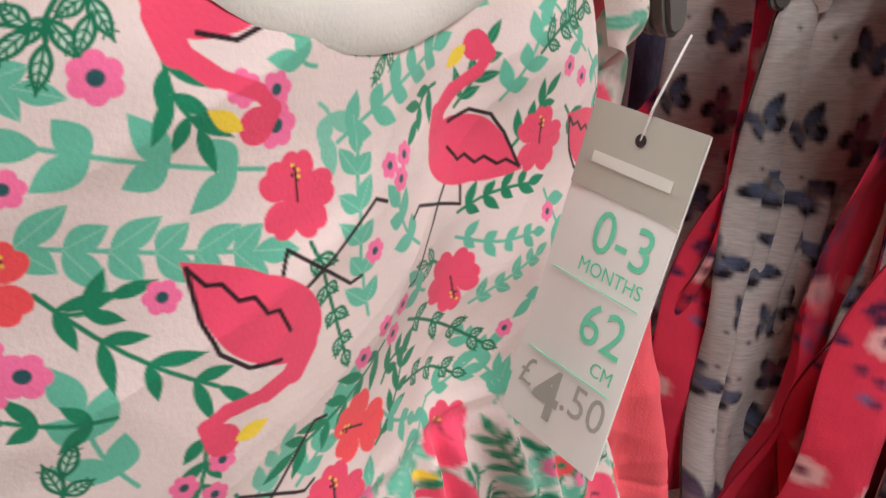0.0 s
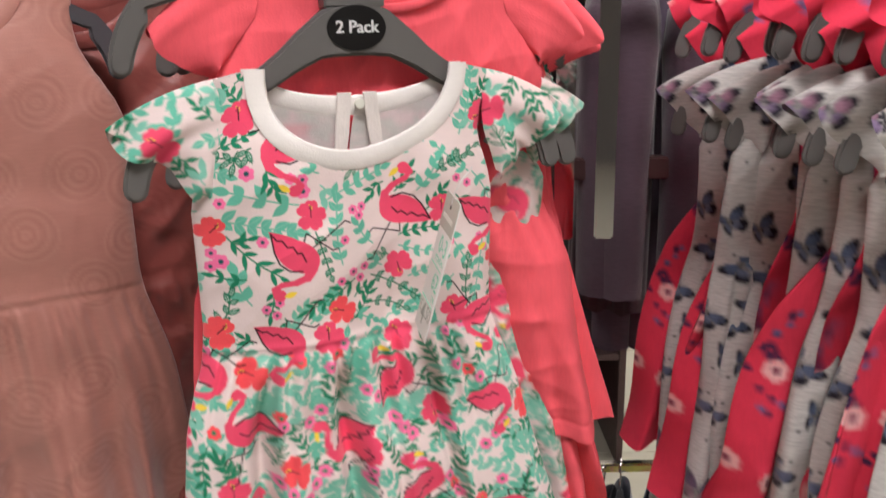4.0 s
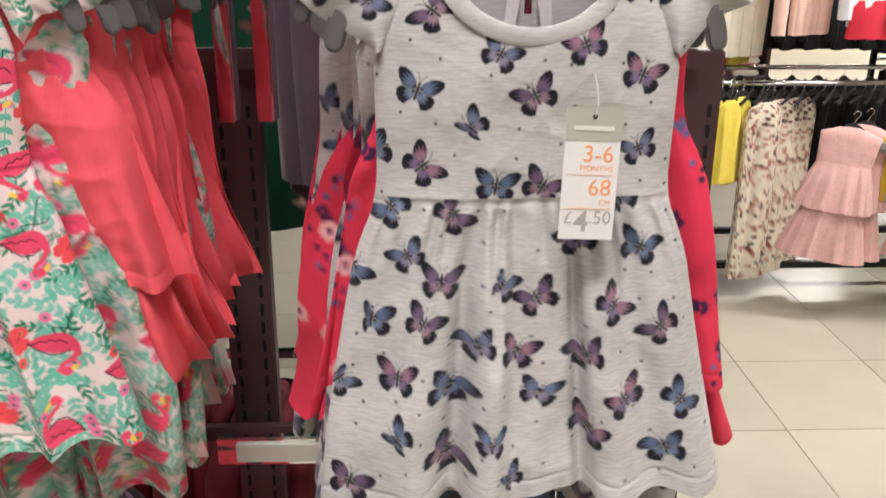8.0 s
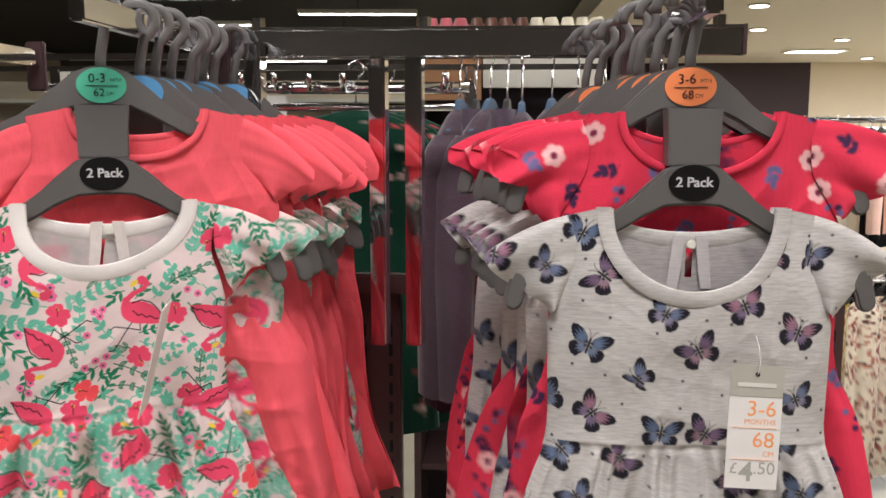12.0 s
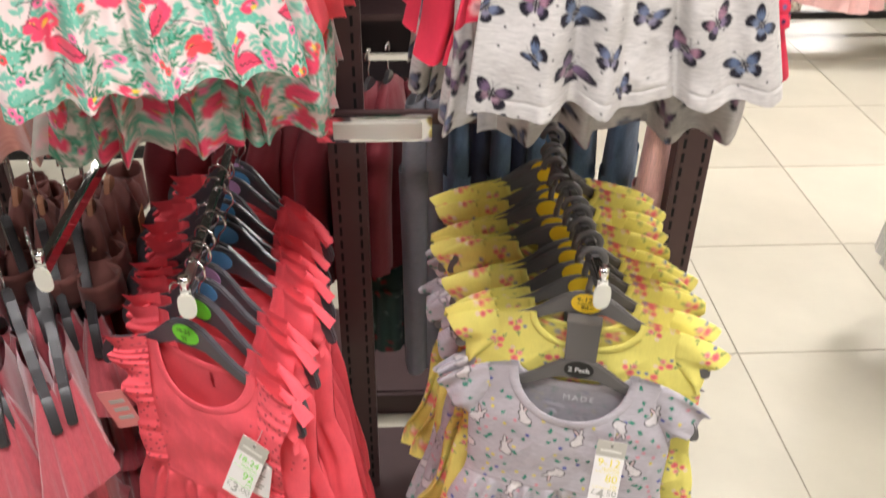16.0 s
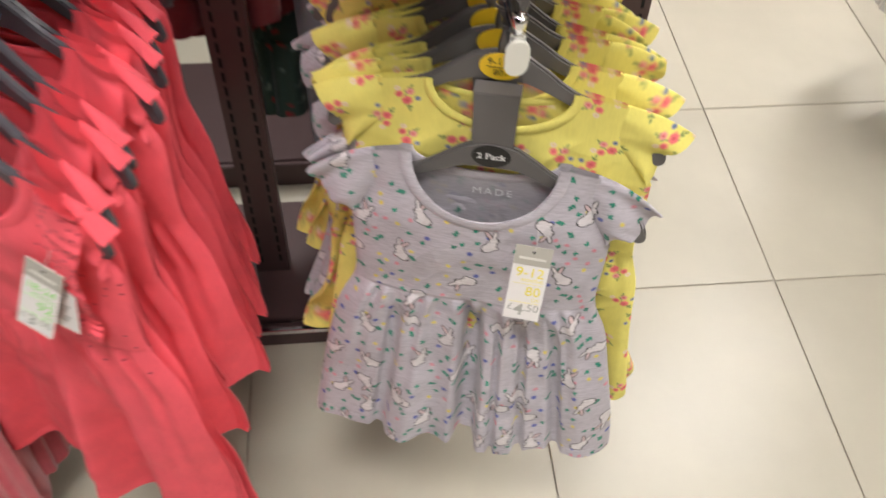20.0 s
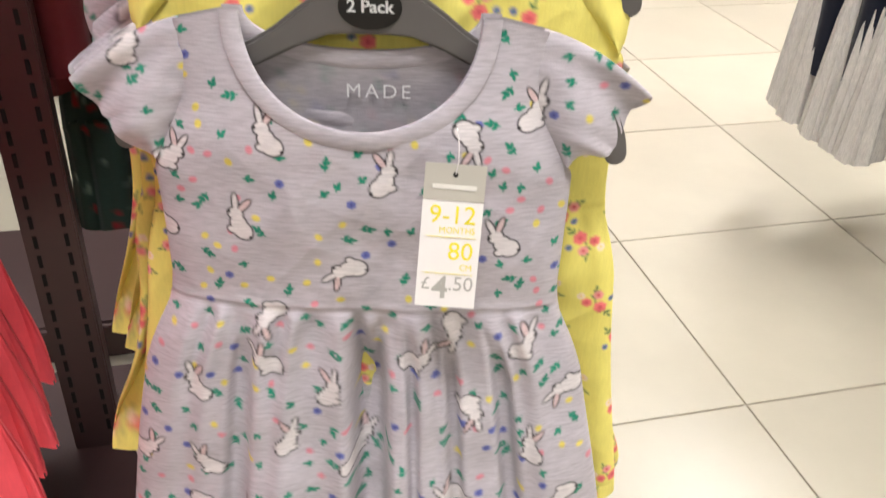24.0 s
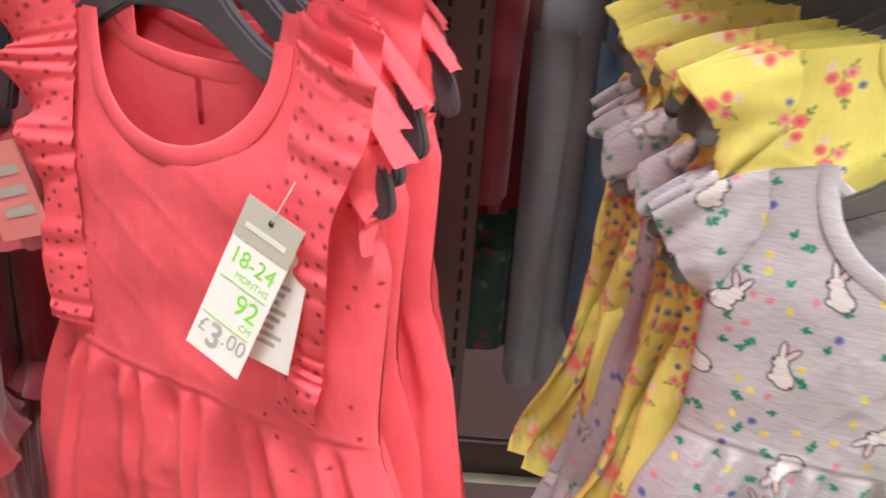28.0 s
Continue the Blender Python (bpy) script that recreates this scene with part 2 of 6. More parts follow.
def box_bm(x0, x1, y0, y1, z0, z1, bevel=0.0):
    bm = bmesh.new()
    bmesh.ops.create_cube(bm, size=1, matrix=Matrix.LocRotScale(((x0 + x1) / 2, (y0 + y1) / 2, (z0 + z1) / 2), None, (x1 - x0, y1 - y0, z1 - z0)))
    if bevel:
        bmesh.ops.bevel(bm, geom=bm.edges, offset=bevel, segments=2, affect="EDGES")
    return bm


def plate_bm(outline, y0, y1, bevel=0.0):
    """A flat plate in the xz plane from an outline, y0 to y1 thick."""
    bm = bmesh.new()
    f = bm.faces.new([bm.verts.new((x, y0, z)) for x, z in outline])
    ext = bmesh.ops.extrude_face_region(bm, geom=[f])
    bmesh.ops.translate(bm, verts=[v for v in ext["geom"] if isinstance(v, bmesh.types.BMVert)], vec=(0, y1 - y0, 0))
    bmesh.ops.recalc_face_normals(bm, faces=bm.faces)
    if bevel:
        es = [e for e in bm.edges if len(e.link_faces) == 2 and abs(e.verts[0].co.y - e.verts[1].co.y) < 1e-6]
        bmesh.ops.bevel(bm, geom=es, offset=bevel, segments=2, affect="EDGES")
    return bm


def tube_bm(path, r, sides=8, flat=1.0, cap=True):
    """A tube along a line of points; flat squeezes it across y."""
    bm = bmesh.new()
    pts = [Vector(p) for p in path]
    rings = []
    for i, p in enumerate(pts):
        d = (pts[min(i + 1, len(pts) - 1)] - pts[max(i - 1, 0)]).normalized()
        ref = Vector((0, 1, 0)) if abs(d.y) < 0.9 else Vector((1, 0, 0))
        a = d.cross(ref).normalized()
        b = d.cross(a).normalized()
        rings.append([bm.verts.new(p + a * r * math.cos(k * 2 * math.pi / sides) + b * r * flat * math.sin(k * 2 * math.pi / sides)) for k in range(sides)])
    for r0, r1 in zip(rings, rings[1:]):
        for k in range(sides):
            bm.faces.new((r0[k], r0[(k + 1) % sides], r1[(k + 1) % sides], r1[k]))
    if cap:
        bm.faces.new(rings[0][::-1])
        bm.faces.new(rings[-1])
    bmesh.ops.recalc_face_normals(bm, faces=bm.faces)
    return bm


def ellipse(cx, cz, rx, rz, n=28):
    return [(cx + rx * math.cos(2 * math.pi * i / n), cz + rz * math.sin(2 * math.pi * i / n)) for i in range(n)]


def lettering(text, size, mat, parent, m, name="lettering", align="CENTER", space=1.0, bold=0.0):
    cu = bpy.data.curves.new(name, "FONT")
    cu.body, cu.size, cu.align_x, cu.align_y, cu.space_character = text, size, align, "CENTER", space
    cu.resolution_u, cu.offset = 3, bold
    tmp = new(name, cu)
    me = bpy.data.meshes.new_from_object(tmp.evaluated_get(bpy.context.evaluated_depsgraph_get()))
    bpy.data.objects.remove(tmp)
    return link_mesh(name, me, mat, parent, "", m)


FACE = pose(0, 0, 0, 90)


# ---- cloth prints: plain motifs painted into the cloth's dye ----
class Cloth:
    """Dye on a sheet of points with flat cloth coordinates s (across) and z (down)."""

    def __init__(self, s, z, base, aa):
        self.s, self.z, self.aa, self.low, self.high = s.ravel(), z.ravel(), aa, -9.0, 9.0
        self.col = np.tile(np.array(base, np.float32), (self.s.size, 1))
        self.order = np.argsort(self.z)
        self.rank = self.z[self.order]

    def at(self, cx, cz, reach, ang=0.0, flip=1):
        lo = np.searchsorted(self.rank, max(cz - reach, self.low))
        hi = np.searchsorted(self.rank, min(cz + reach, self.high))
        i = self.order[lo:max(lo, hi)]
        i = i[np.abs(self.s[i] - cx) < reach]
        dx, dz = self.s[i] - cx, self.z[i] - cz
        c, s_ = math.cos(ang), math.sin(ang)
        return i, (dx * c + dz * s_) * flip, -dx * s_ + dz * c

    def dab(self, i, a, c):
        a = np.clip(a, 0, 1)[:, None].astype(np.float32)
        self.col[i] = self.col[i] * (1 - a) + np.array(c, np.float32) * a

    def ell(self, w, cx, cz, rx, rz, c, ang=0.0, k=1.0):
        i, x, z = w
        ca, sa = math.cos(ang), math.sin(ang)
        u, v = (x - cx) * ca + (z - cz) * sa, -(x - cx) * sa + (z - cz) * ca
        q = np.sqrt((u / rx) ** 2 + (v / rz) ** 2)
        self.dab(i, ((1 - q) * min(rx, rz) / self.aa + 0.5) * k, c)

    def ring(self, w, cx, cz, rx, rz, width, c, ang=0.0):
        i, x, z = w
        ca, sa = math.cos(ang), math.sin(ang)
        u, v = (x - cx) * ca + (z - cz) * sa, -(x - cx) * sa + (z - cz) * ca
        q = (np.sqrt((u / rx) ** 2 + (v / rz) ** 2) - 1) * min(rx, rz)
        self.dab(i, (width / 2 - np.abs(q)) / self.aa + 0.5, c)

    def line(self, w, pts, width, c, k=1.0):
        i, x, z = w
        best = np.full(x.shape, 9.0)
        for (x0, z0), (x1, z1) in zip(pts, pts[1:]):
            dx, dz = x1 - x0, z1 - z0
            t = np.clip(((x - x0) * dx + (z - z0) * dz) / max(dx * dx + dz * dz, 1e-12), 0, 1)
            best = np.minimum(best, np.hypot(x - x0 - t * dx, z - z0 - t * dz))
        self.dab(i, ((width / 2 - best) / self.aa + 0.5) * min(1.0, width / self.aa * 0.9) * k, c)

    def patch(self, w, pts, c, k=1.0):
        """A filled outline."""
        i, x, z = w
        best, inside = np.full(x.shape, 9.0), np.zeros(x.shape, bool)
        for (x0, z0), (x1, z1) in zip(pts, pts[1:] + pts[:1]):
            dx, dz = x1 - x0, z1 - z0
            t = np.clip(((x - x0) * dx + (z - z0) * dz) / max(dx * dx + dz * dz, 1e-12), 0, 1)
            best = np.minimum(best, np.hypot(x - x0 - t * dx, z - z0 - t * dz))
            if dz:
                inside ^= ((z0 > z) != (z1 > z)) & (x < dx * (z - z0) / dz + x0)
        self.dab(i, (np.where(inside, best, -best) / self.aa + 0.5) * k, c)

    def leaf(self, w, p0, p1, width, c, rim=None, k=1.0):
        i, x, z = w
        dx, dz = p1[0] - p0[0], p1[1] - p0[1]
        ln = math.hypot(dx, dz)
        t = ((x - p0[0]) * dx + (z - p0[1]) * dz) / (ln * ln)
        d = np.abs((x - p0[0]) * dz - (z - p0[1]) * dx) / ln
        half = width / 2 * np.sin(np.pi * np.clip(t, 0, 1) ** 0.85) - np.where((t < 0) | (t > 1), 0.002, 0)
        self.dab(i, ((half - d) / self.aa + 0.5) * k, c)
        if rim:
            self.line(w, [p0, p1], self.aa * 0.7, rim, 0.8)


WHITE = lin(238, 217, 214)
PINK, HOT, PEACHY = lin(244, 78, 112), lin(255, 84, 92), lin(255, 120, 170)
MINT, JADE, INKY, YELLOW = lin(106, 190, 164), lin(26, 132, 96), lin(46, 24, 30), lin(250, 214, 70)


def sprig(c, x, z, ang, n, step, ll, lw, col, rim=None, k=0.92, bend=0.0, hollow=None):
    """A stem with paired leaves; bend bows the stem, hollow leaves only each leaf's rim and veins."""
    reach = n * step
    w = c.at(x, z, reach + ll + 0.004, ang)
    stem = [(reach * q / 6, bend * math.sin(math.pi * q / 6)) for q in range(7)]
    c.line(w, stem, 0.0010, col, k)

    def blade(b, tip):
        c.leaf(w, b, tip, lw, col, rim, k)
        if hollow is not None:
            mid = lambda f: (b[0] + (tip[0] - b[0]) * f, b[1] + (tip[1] - b[1]) * f)
            c.leaf(w, mid(0.14), mid(0.86), lw * 0.56, hollow, None, k)
            c.line(w, [b, tip], 0.0005, col, k)
            for f in (0.35, 0.55, 0.72):
                p, q = mid(f), mid(f + 0.14)
                dx, dz = (tip[1] - b[1]) * 0.16, -(tip[0] - b[0]) * 0.16
                c.line(w, [(q[0] + dx, q[1] + dz), p, (q[0] - dx, q[1] - dz)], 0.0004, col, k)

    for j in range(n):
        f = (j + 0.45) / n
        b = (reach * f, bend * math.sin(math.pi * f))
        for sd in (-1, 1):
            sz = ll * (0.86 + 0.14 * math.sin(3.1 * j + sd)) * (1.0 - 0.12 * f)
            a = sd * (0.72 + 0.14 * math.sin(2.3 * j + 1.7 * sd))
            blade(b, (b[0] + sz * math.cos(a), b[1] + sz * math.sin(a)))
    blade((reach, 0), (reach + ll * 0.9, 0))


def vine(c, row, lw, col, rim=None, hollow=None):
    """A sprig laid between two places on the cloth, all in millimetres."""
    x0, z0, x1, z1, n, ll = row
    ln = max(0.004, math.hypot(x1 - x0, z1 - z0) / 1000 - 0.0006 * ll)
    sprig(c, x0 / 1000, z0 / 1000, math.atan2(z1 - z0, x1 - x0), n, ln / n, ll / 1000, lw, col, rim, 0.95, 0.0022 * math.sin(x0 + z1), hollow)


def blossom(c, x, z, r, ang, col=PINK, heart=INKY):
    w = c.at(x, z, r * 2.2, ang)
    deep = tuple(0.86 * v for v in col)
    for j in range(5):
        a = j * 2 * math.pi / 5 + 0.18 * math.sin(2.2 * j + ang)
        for b, f in ((-0.24, 0.70), (0.24, 0.70), (0.0, 0.55)):
            c.ell(w, r * f * math.cos(a + b), r * f * math.sin(a + b), r * 0.40, r * 0.30, col, a)
        c.line(w, [(0.25 * r * math.cos(a), 0.25 * r * math.sin(a)), (0.8 * r * math.cos(a), 0.8 * r * math.sin(a))], r * 0.035, deep, 0.7)
    c.ell(w, 0, 0, r * 0.42, r * 0.42, col)
    c.line(w, [(-0.02 * r, -0.1 * r), (0.06 * r, r * 0.60)], r * 0.07, heart)
    for q in range(6):
        c.ell(w, (0.06 + 0.10 * math.sin(2.4 * q)) * r, (0.38 + 0.075 * q) * r, r * 0.045, r * 0.045, YELLOW if q % 2 else heart)


def flowerlet(c, x, z, r, col=PEACHY, heart=JADE):
    w = c.at(x, z, r * 2)
    for j in range(6):
        a = j * 2 * math.pi / 6 + x * 90
        c.ell(w, r * 0.60 * math.cos(a), r * 0.60 * math.sin(a), r * 0.42, r * 0.42, col)
    c.ell(w, 0, 0, r * 0.62, r * 0.62, col)
    c.ell(w, 0, 0, r * 0.32, r * 0.32, heart)


def teardrop(c, x, z, r, ang, flip):
    """A plain pink drop with dark edge strokes, one curling stroke with a yellow tip and thin bent strokes."""
    w = c.at(x, z, r * 3.3, ang, flip)
    mm = lambda *p: [(a * r / 12.6, b * r / 12.6) for a, b in p]
    c.line(w, mm((-9, -8), (-14, -15), (-23, -29), (-27, -29)), 0.0009, INKY, 1.1)
    c.line(w, mm((-3, -9), (-3, -15), (-22, -10), (-25, -12)), 0.0009, INKY, 1.1)
    pts = mm((-14, 4), (-12.5, 10), (-7, 15), (1, 19), (4, 23), (1.5, 26.5))
    for q, (p0, p1) in enumerate(zip(pts, pts[1:])):
        c.line(w, [p0, p1], r * (0.46, 0.34, 0.27, 0.25, 0.30)[q], PINK)
    c.ell(w, *mm((0, 25.4))[0], r * 0.31, r * 0.30, PINK)
    c.leaf(w, *mm((-3.0, 25.5), (-9.5, 20.5)), r * 0.30, YELLOW)
    c.ell(w, *mm((-4, -0.5))[0], r * 1.02, r * 0.72, PINK, -0.22)
    c.leaf(w, *mm((-14, 6), (18, -9)), r * 1.35, PINK)
    c.line(w, mm((-8, 7.5), (-1, 9.6), (6, 7.5), (11, 2), (16.5, -8)), 0.0010, INKY, 1.1)
    c.line(w, mm((-8, 1), (-4, -3), (-1.5, -2), (2, -4.8), (5, -3.6), (9, -6.2), (12, -5.4), (16.5, -8)), 0.0009, INKY, 1.1)


UPPER_LOBE = [(0.05, 0.06), (0.20, 0.40), (0.50, 0.70), (0.90, 0.84), (1.16, 0.78), (1.18, 0.56), (1.04, 0.26), (0.78, -0.02), (0.36, -0.06)]
LOWER_LOBE = [(0.05, 0.0), (0.40, -0.06), (0.80, -0.06), (0.98, -0.24), (0.94, -0.54), (0.72, -0.80), (0.44, -0.88), (0.20, -0.52)]


def lobed(c, x, z, r, ang, tint, half):
    """A four-lobed motif: dark lobes with rows of tinted cells between dark veins."""
    w = c.at(x, z, r * 2.1, ang)
    dark = lin(30, 26, 38)
    squash = 0.42 if half else 1.0
    for sd in (-1, 1):
        kx = sd * (squash if sd < 0 else 1.0) * r
        for lobe, t, n, lo, hi in ((UPPER_LOBE, tint[0], 5, 0.0, 0.98), (LOWER_LOBE, tint[1], 5, -1.32, -0.12)):
            c.patch(w, [(kx * px, r * pz) for px, pz in lobe], dark)
            far = max(math.hypot(px, pz) for px, pz in lobe)
            for q in range(n):
                a = lo + (hi - lo) * (q + 0.5) / n
                reach = far * (0.80 if lobe is UPPER_LOBE else 0.74) * (1 - 0.42 * abs(a - (0.58 if lobe is UPPER_LOBE else -0.75)))
                ca, sa = math.cos(a), math.sin(a)
                c.leaf(w, (kx * 0.22 * ca, r * 0.22 * sa), (kx * reach * ca, r * reach * sa), r * 0.135 * (squash if sd < 0 else 1.0), t, None, 0.85)
    c.line(w, [(0, 0.32 * r), (0, -0.46 * r)], r * 0.13, dark)
    for sd in (-1, 1):
        c.line(w, [(0, 0.30 * r), (sd * 0.10 * r, 0.62 * r), (sd * 0.24 * r, 0.80 * r)], 0.0006, dark)


def pebble(c, x, z, r, ang, flip):
    """A small white outlined blob with two slim pale lobes and two dark dots."""
    w = c.at(x, z, r * 2.4, ang, flip)
    ink, pale, rosy = lin(48, 42, 44), lin(236, 230, 230), lin(226, 200, 200)
    rim = 0.0011
    shapes = ((0.10, 1.02, 0.50, 0.15, 1.95, rosy), (0.62, 0.96, 0.52, 0.14, 1.15, pale), (-0.30, -0.42, 0.60, 0.50, 0.35, pale), (0.05, -0.10, 0.42, 0.44, 0.9, pale), (0.38, 0.34, 0.40, 0.33, -0.35, pale), (0.22, -0.66, 0.26, 0.17, 0.1, pale))
    for px, pz, rx, rz, a, col in shapes:
        c.ell(w, px * r, pz * r, rx * r + rim, rz * r + rim, ink, a)
    for px, pz, rx, rz, a, col in shapes:
        c.ell(w, px * r, pz * r, rx * r, rz * r, col, a)
    for px, pz in ((0.76, 0.30), (-0.88, -0.62)):
        c.ell(w, px * r, pz * r, 0.11 * r, 0.10 * r, ink)


def spread(rng, n, x0, x1, z0, z1, gap, taken=()):
    """Random places at least gap apart."""
    out, tries = list(taken), 0
    first = len(out)
    while len(out) - first < n and tries < n * 30:
        tries += 1
        p = (rng.uniform(x0, x1), rng.uniform(z0, z1))
        if all((p[0] - q[0]) ** 2 + (p[1] - q[1]) ** 2 > gap * gap for q in out):
            out.append(p)
    return out[first:]


DROPS = [(32, -88), (-42, -108), (-40, -44), (-53, -161), (-75, -214), (19, -200), (84, -223), (-15, -232), (27, -272), (88, -303), (-76, -283), (11, -317), (81, -369), (-100, -176), (86, -165), (84, -96), (-72, -335), (133, -267), (134, -330)]
BLOSSOMS = [(-30, -85), (27, -124), (-87, -92), (26, -172), (-13, -147), (56, -90), (107, -180), (-88, -154), (65, -159), (-72, -180), (-23, -163), (44, -224), (112, -232), (-7, -238), (-53, -242), (-91, -252), (7, -290), (65, -292), (-89, -318), (38, -353), (-26, -298), (-124, -261), (99, -128), (-120, -215)]
BUDS = [(-65, -58), (-41, -62), (-34, -63), (-34, -70), (-81, -75), (-59, -99), (-83, -110), (-89, -113), (-88, -105), (-4, -84), (2, -83), (0, -88), (-10, -102), (3, -121), (-5, -123), (0, -128), (48, -145), (66, -71), (74, -75), (-13, -128), (-60, -140), (-54, -144), (-52, -136), (57, -172), (84, -112), (88, -120), (62, -112)]
MINT_VINES = [(-37, -78, -82, -67, 3, 11), (-84, -85, -34, -95, 6, 10), (-68, -137, -78, -112, 2, 11), (-19, -76, 22, -60, 5, 8), (-12, -117, -14, -74, 5, 8), (9, -107, -4, -90, 2, 8), (28, -112, 59, -117, 4, 6), (34, -133, 60, -122, 4, 6), (40, -77, 55, -55, 3, 8), (-34, -152, -15, -130, 4, 8), (-88, -54, -72, -60, 2, 8), (76, -68, 50, -48, 3, 7)]
MINT_VINES_2 = [(78, -68, 99, -102, 3, 8), (87, -113, 80, -156, 4, 8), (60, -105, 78, -132, 3, 8), (20, -158, 47, -147, 3, 7), (-76, -32, -99, -41, 2, 8), (-24, -60, -30, -50, 1, 8), (-4, -148, 12, -160, 2, 7)]
JADE_VINES = [(-79, -95, -46, -124, 4, 12), (-4, -128, -40, -146, 5, 11), (-54, -55, -48, -74, 3, 11), (46, -90, 60, -74, 3, 9), (28, -105, 57, -101, 4, 8), (-4, -140, 10, -133, 2, 8), (-76, -99, -62, -96, 1, 10), (66, -82, 88, -104, 3, 9), (-81, -42, -60, -35, 3, 8), (-70, -121, -92, -118, 2, 9), (98, -134, 92, -160, 3, 8)]
LINED_VINES = [(-28, -95, -19, -126, 4, 6), (8, -128, 44, -150, 4, 7), (-69, -45, -73, -57, 1, 10), (-62, -44, -66, -52, 1, 9), (52, -66, 74, -57, 3, 8), (7, -146, 34, -156, 3, 6), (-88, -150, -78, -127, 3, 9), (75, -161, 75, -123, 4, 8), (-70, -50, -88, -46, 2, 9), (60, -60, 84, -50, 2, 8)]
LOBED_TOP = [(-20, -75), (36, -69), (-74, -99), (4, -102), (-39, -123), (-71, -150), (-21, -163), (11, -164), (77, -139), (76, -89), (-106, -142), (-64, -48), (-105, -42), (-143, -34), (-79, -15), (54, -35), (84, -33), (104, -18)]
LOBED_SKIRT = [(-93, -179), (-50, -183), (-4, -182), (13, -186), (65, -172), (-34, -199), (-82, -212), (-97, -197), (-121, -222), (-58, -229), (-17, -230), (36, -201), (81, -207), (9, -241), (26, -237), (63, -247), (-107, -257), (-70, -257), (-35, -274), (-3, -279), (18, -262), (97, -264), (-130, -301), (-90, -296), (-52, -307), (43, -284), (13, -310), (74, -315), (-91, -338), (-55, -357), (-26, -339), (45, -340), (103, -357), (-126, -373), (-9, -372), (10, -354), (113, -319)]
PEBBLES = [(-137, -25), (-55, -71), (14, -94), (64, -69), (102, -53), (-76, -129), (-9, -161), (89, -139), (-117, -88), (-130, -137), (-61, -198), (-65, -234), (36, -228), (60, -205), (109, -218), (-115, -258), (-23, -255), (75, -269), (-52, -295), (120, -302), (143, -256), (-113, -325), (-6, -315), (67, -344), (145, -344), (-71, -368), (-158, -318)]


@functools.lru_cache(None)
def foliage():
    """Places of the leaf sprigs: vines laid between the flowers until the cloth is well covered."""
    rng = random.Random(7)
    out = []
    bins = {}

    def put(p):
        bins.setdefault((int(p[0] * 125 + 500), int(p[1] * 125 + 500)), []).append(p)

    def near(p, gap):
        bx, bz = int(p[0] * 125 + 500), int(p[1] * 125 + 500)
        return any((p[0] - q[0]) ** 2 + (p[1] - q[1]) ** 2 < gap * gap for i in (-1, 0, 1) for j in (-1, 0, 1) for q in bins.get((bx + i, bz + j), ()))

    for x, z in BLOSSOMS:
        for q in range(5):
            put((x / 1000 + 0.006 * math.cos(q * 1.26), z / 1000 + 0.006 * math.sin(q * 1.26)))
    for x, z in DROPS:
        for d in (-0.012, -0.004, 0.004, 0.012):
            for e in (-0.004, 0.004):
                put((x / 1000 + d, z / 1000 + e))
    for x, z in BUDS:
        put((x / 1000, z / 1000))
    for x0, z0, x1, z1, n, ll in MINT_VINES + MINT_VINES_2 + JADE_VINES + LINED_VINES:
        ux, uz = (x1 - x0) / math.hypot(x1 - x0, z1 - z0), (z1 - z0) / math.hypot(x1 - x0, z1 - z0)
        for q in range(9):
            for sd in (-0.55, 0, 0.55):
                put(((x0 + (x1 - x0) * q / 8 - uz * sd * ll + ux * 0.3 * ll) / 1000, (z0 + (z1 - z0) * q / 8 + ux * sd * ll + uz * 0.3 * ll) / 1000))
    for k in range(9000):
        x, z, a = rng.uniform(-0.21, 0.21), rng.uniform(-0.52, 0.05), rng.uniform(0, 6.28)
        big = rng.random()
        mint = big < 0.6
        n, step = (rng.choice((3, 4, 5, 6, 7)), 0.0066) if mint else (rng.choice((3, 4, 5, 6)), 0.0054)
        if k > 3500:
            n = 1 + k % 3
        pts = [(x + math.cos(a) * (n + 0.9) * step * q / (n + 1), z + math.sin(a) * (n + 0.9) * step * q / (n + 1)) for q in range(n + 2)]
        gap = (0.0050 if mint else 0.0042) if k < 2200 else (0.0036 if k < 5000 else 0.0029)
        if any(near(p, gap) for p in pts):
            continue
        for p in pts:
            put(p)
        out.append((x, z, a, n, step, big))
    return out


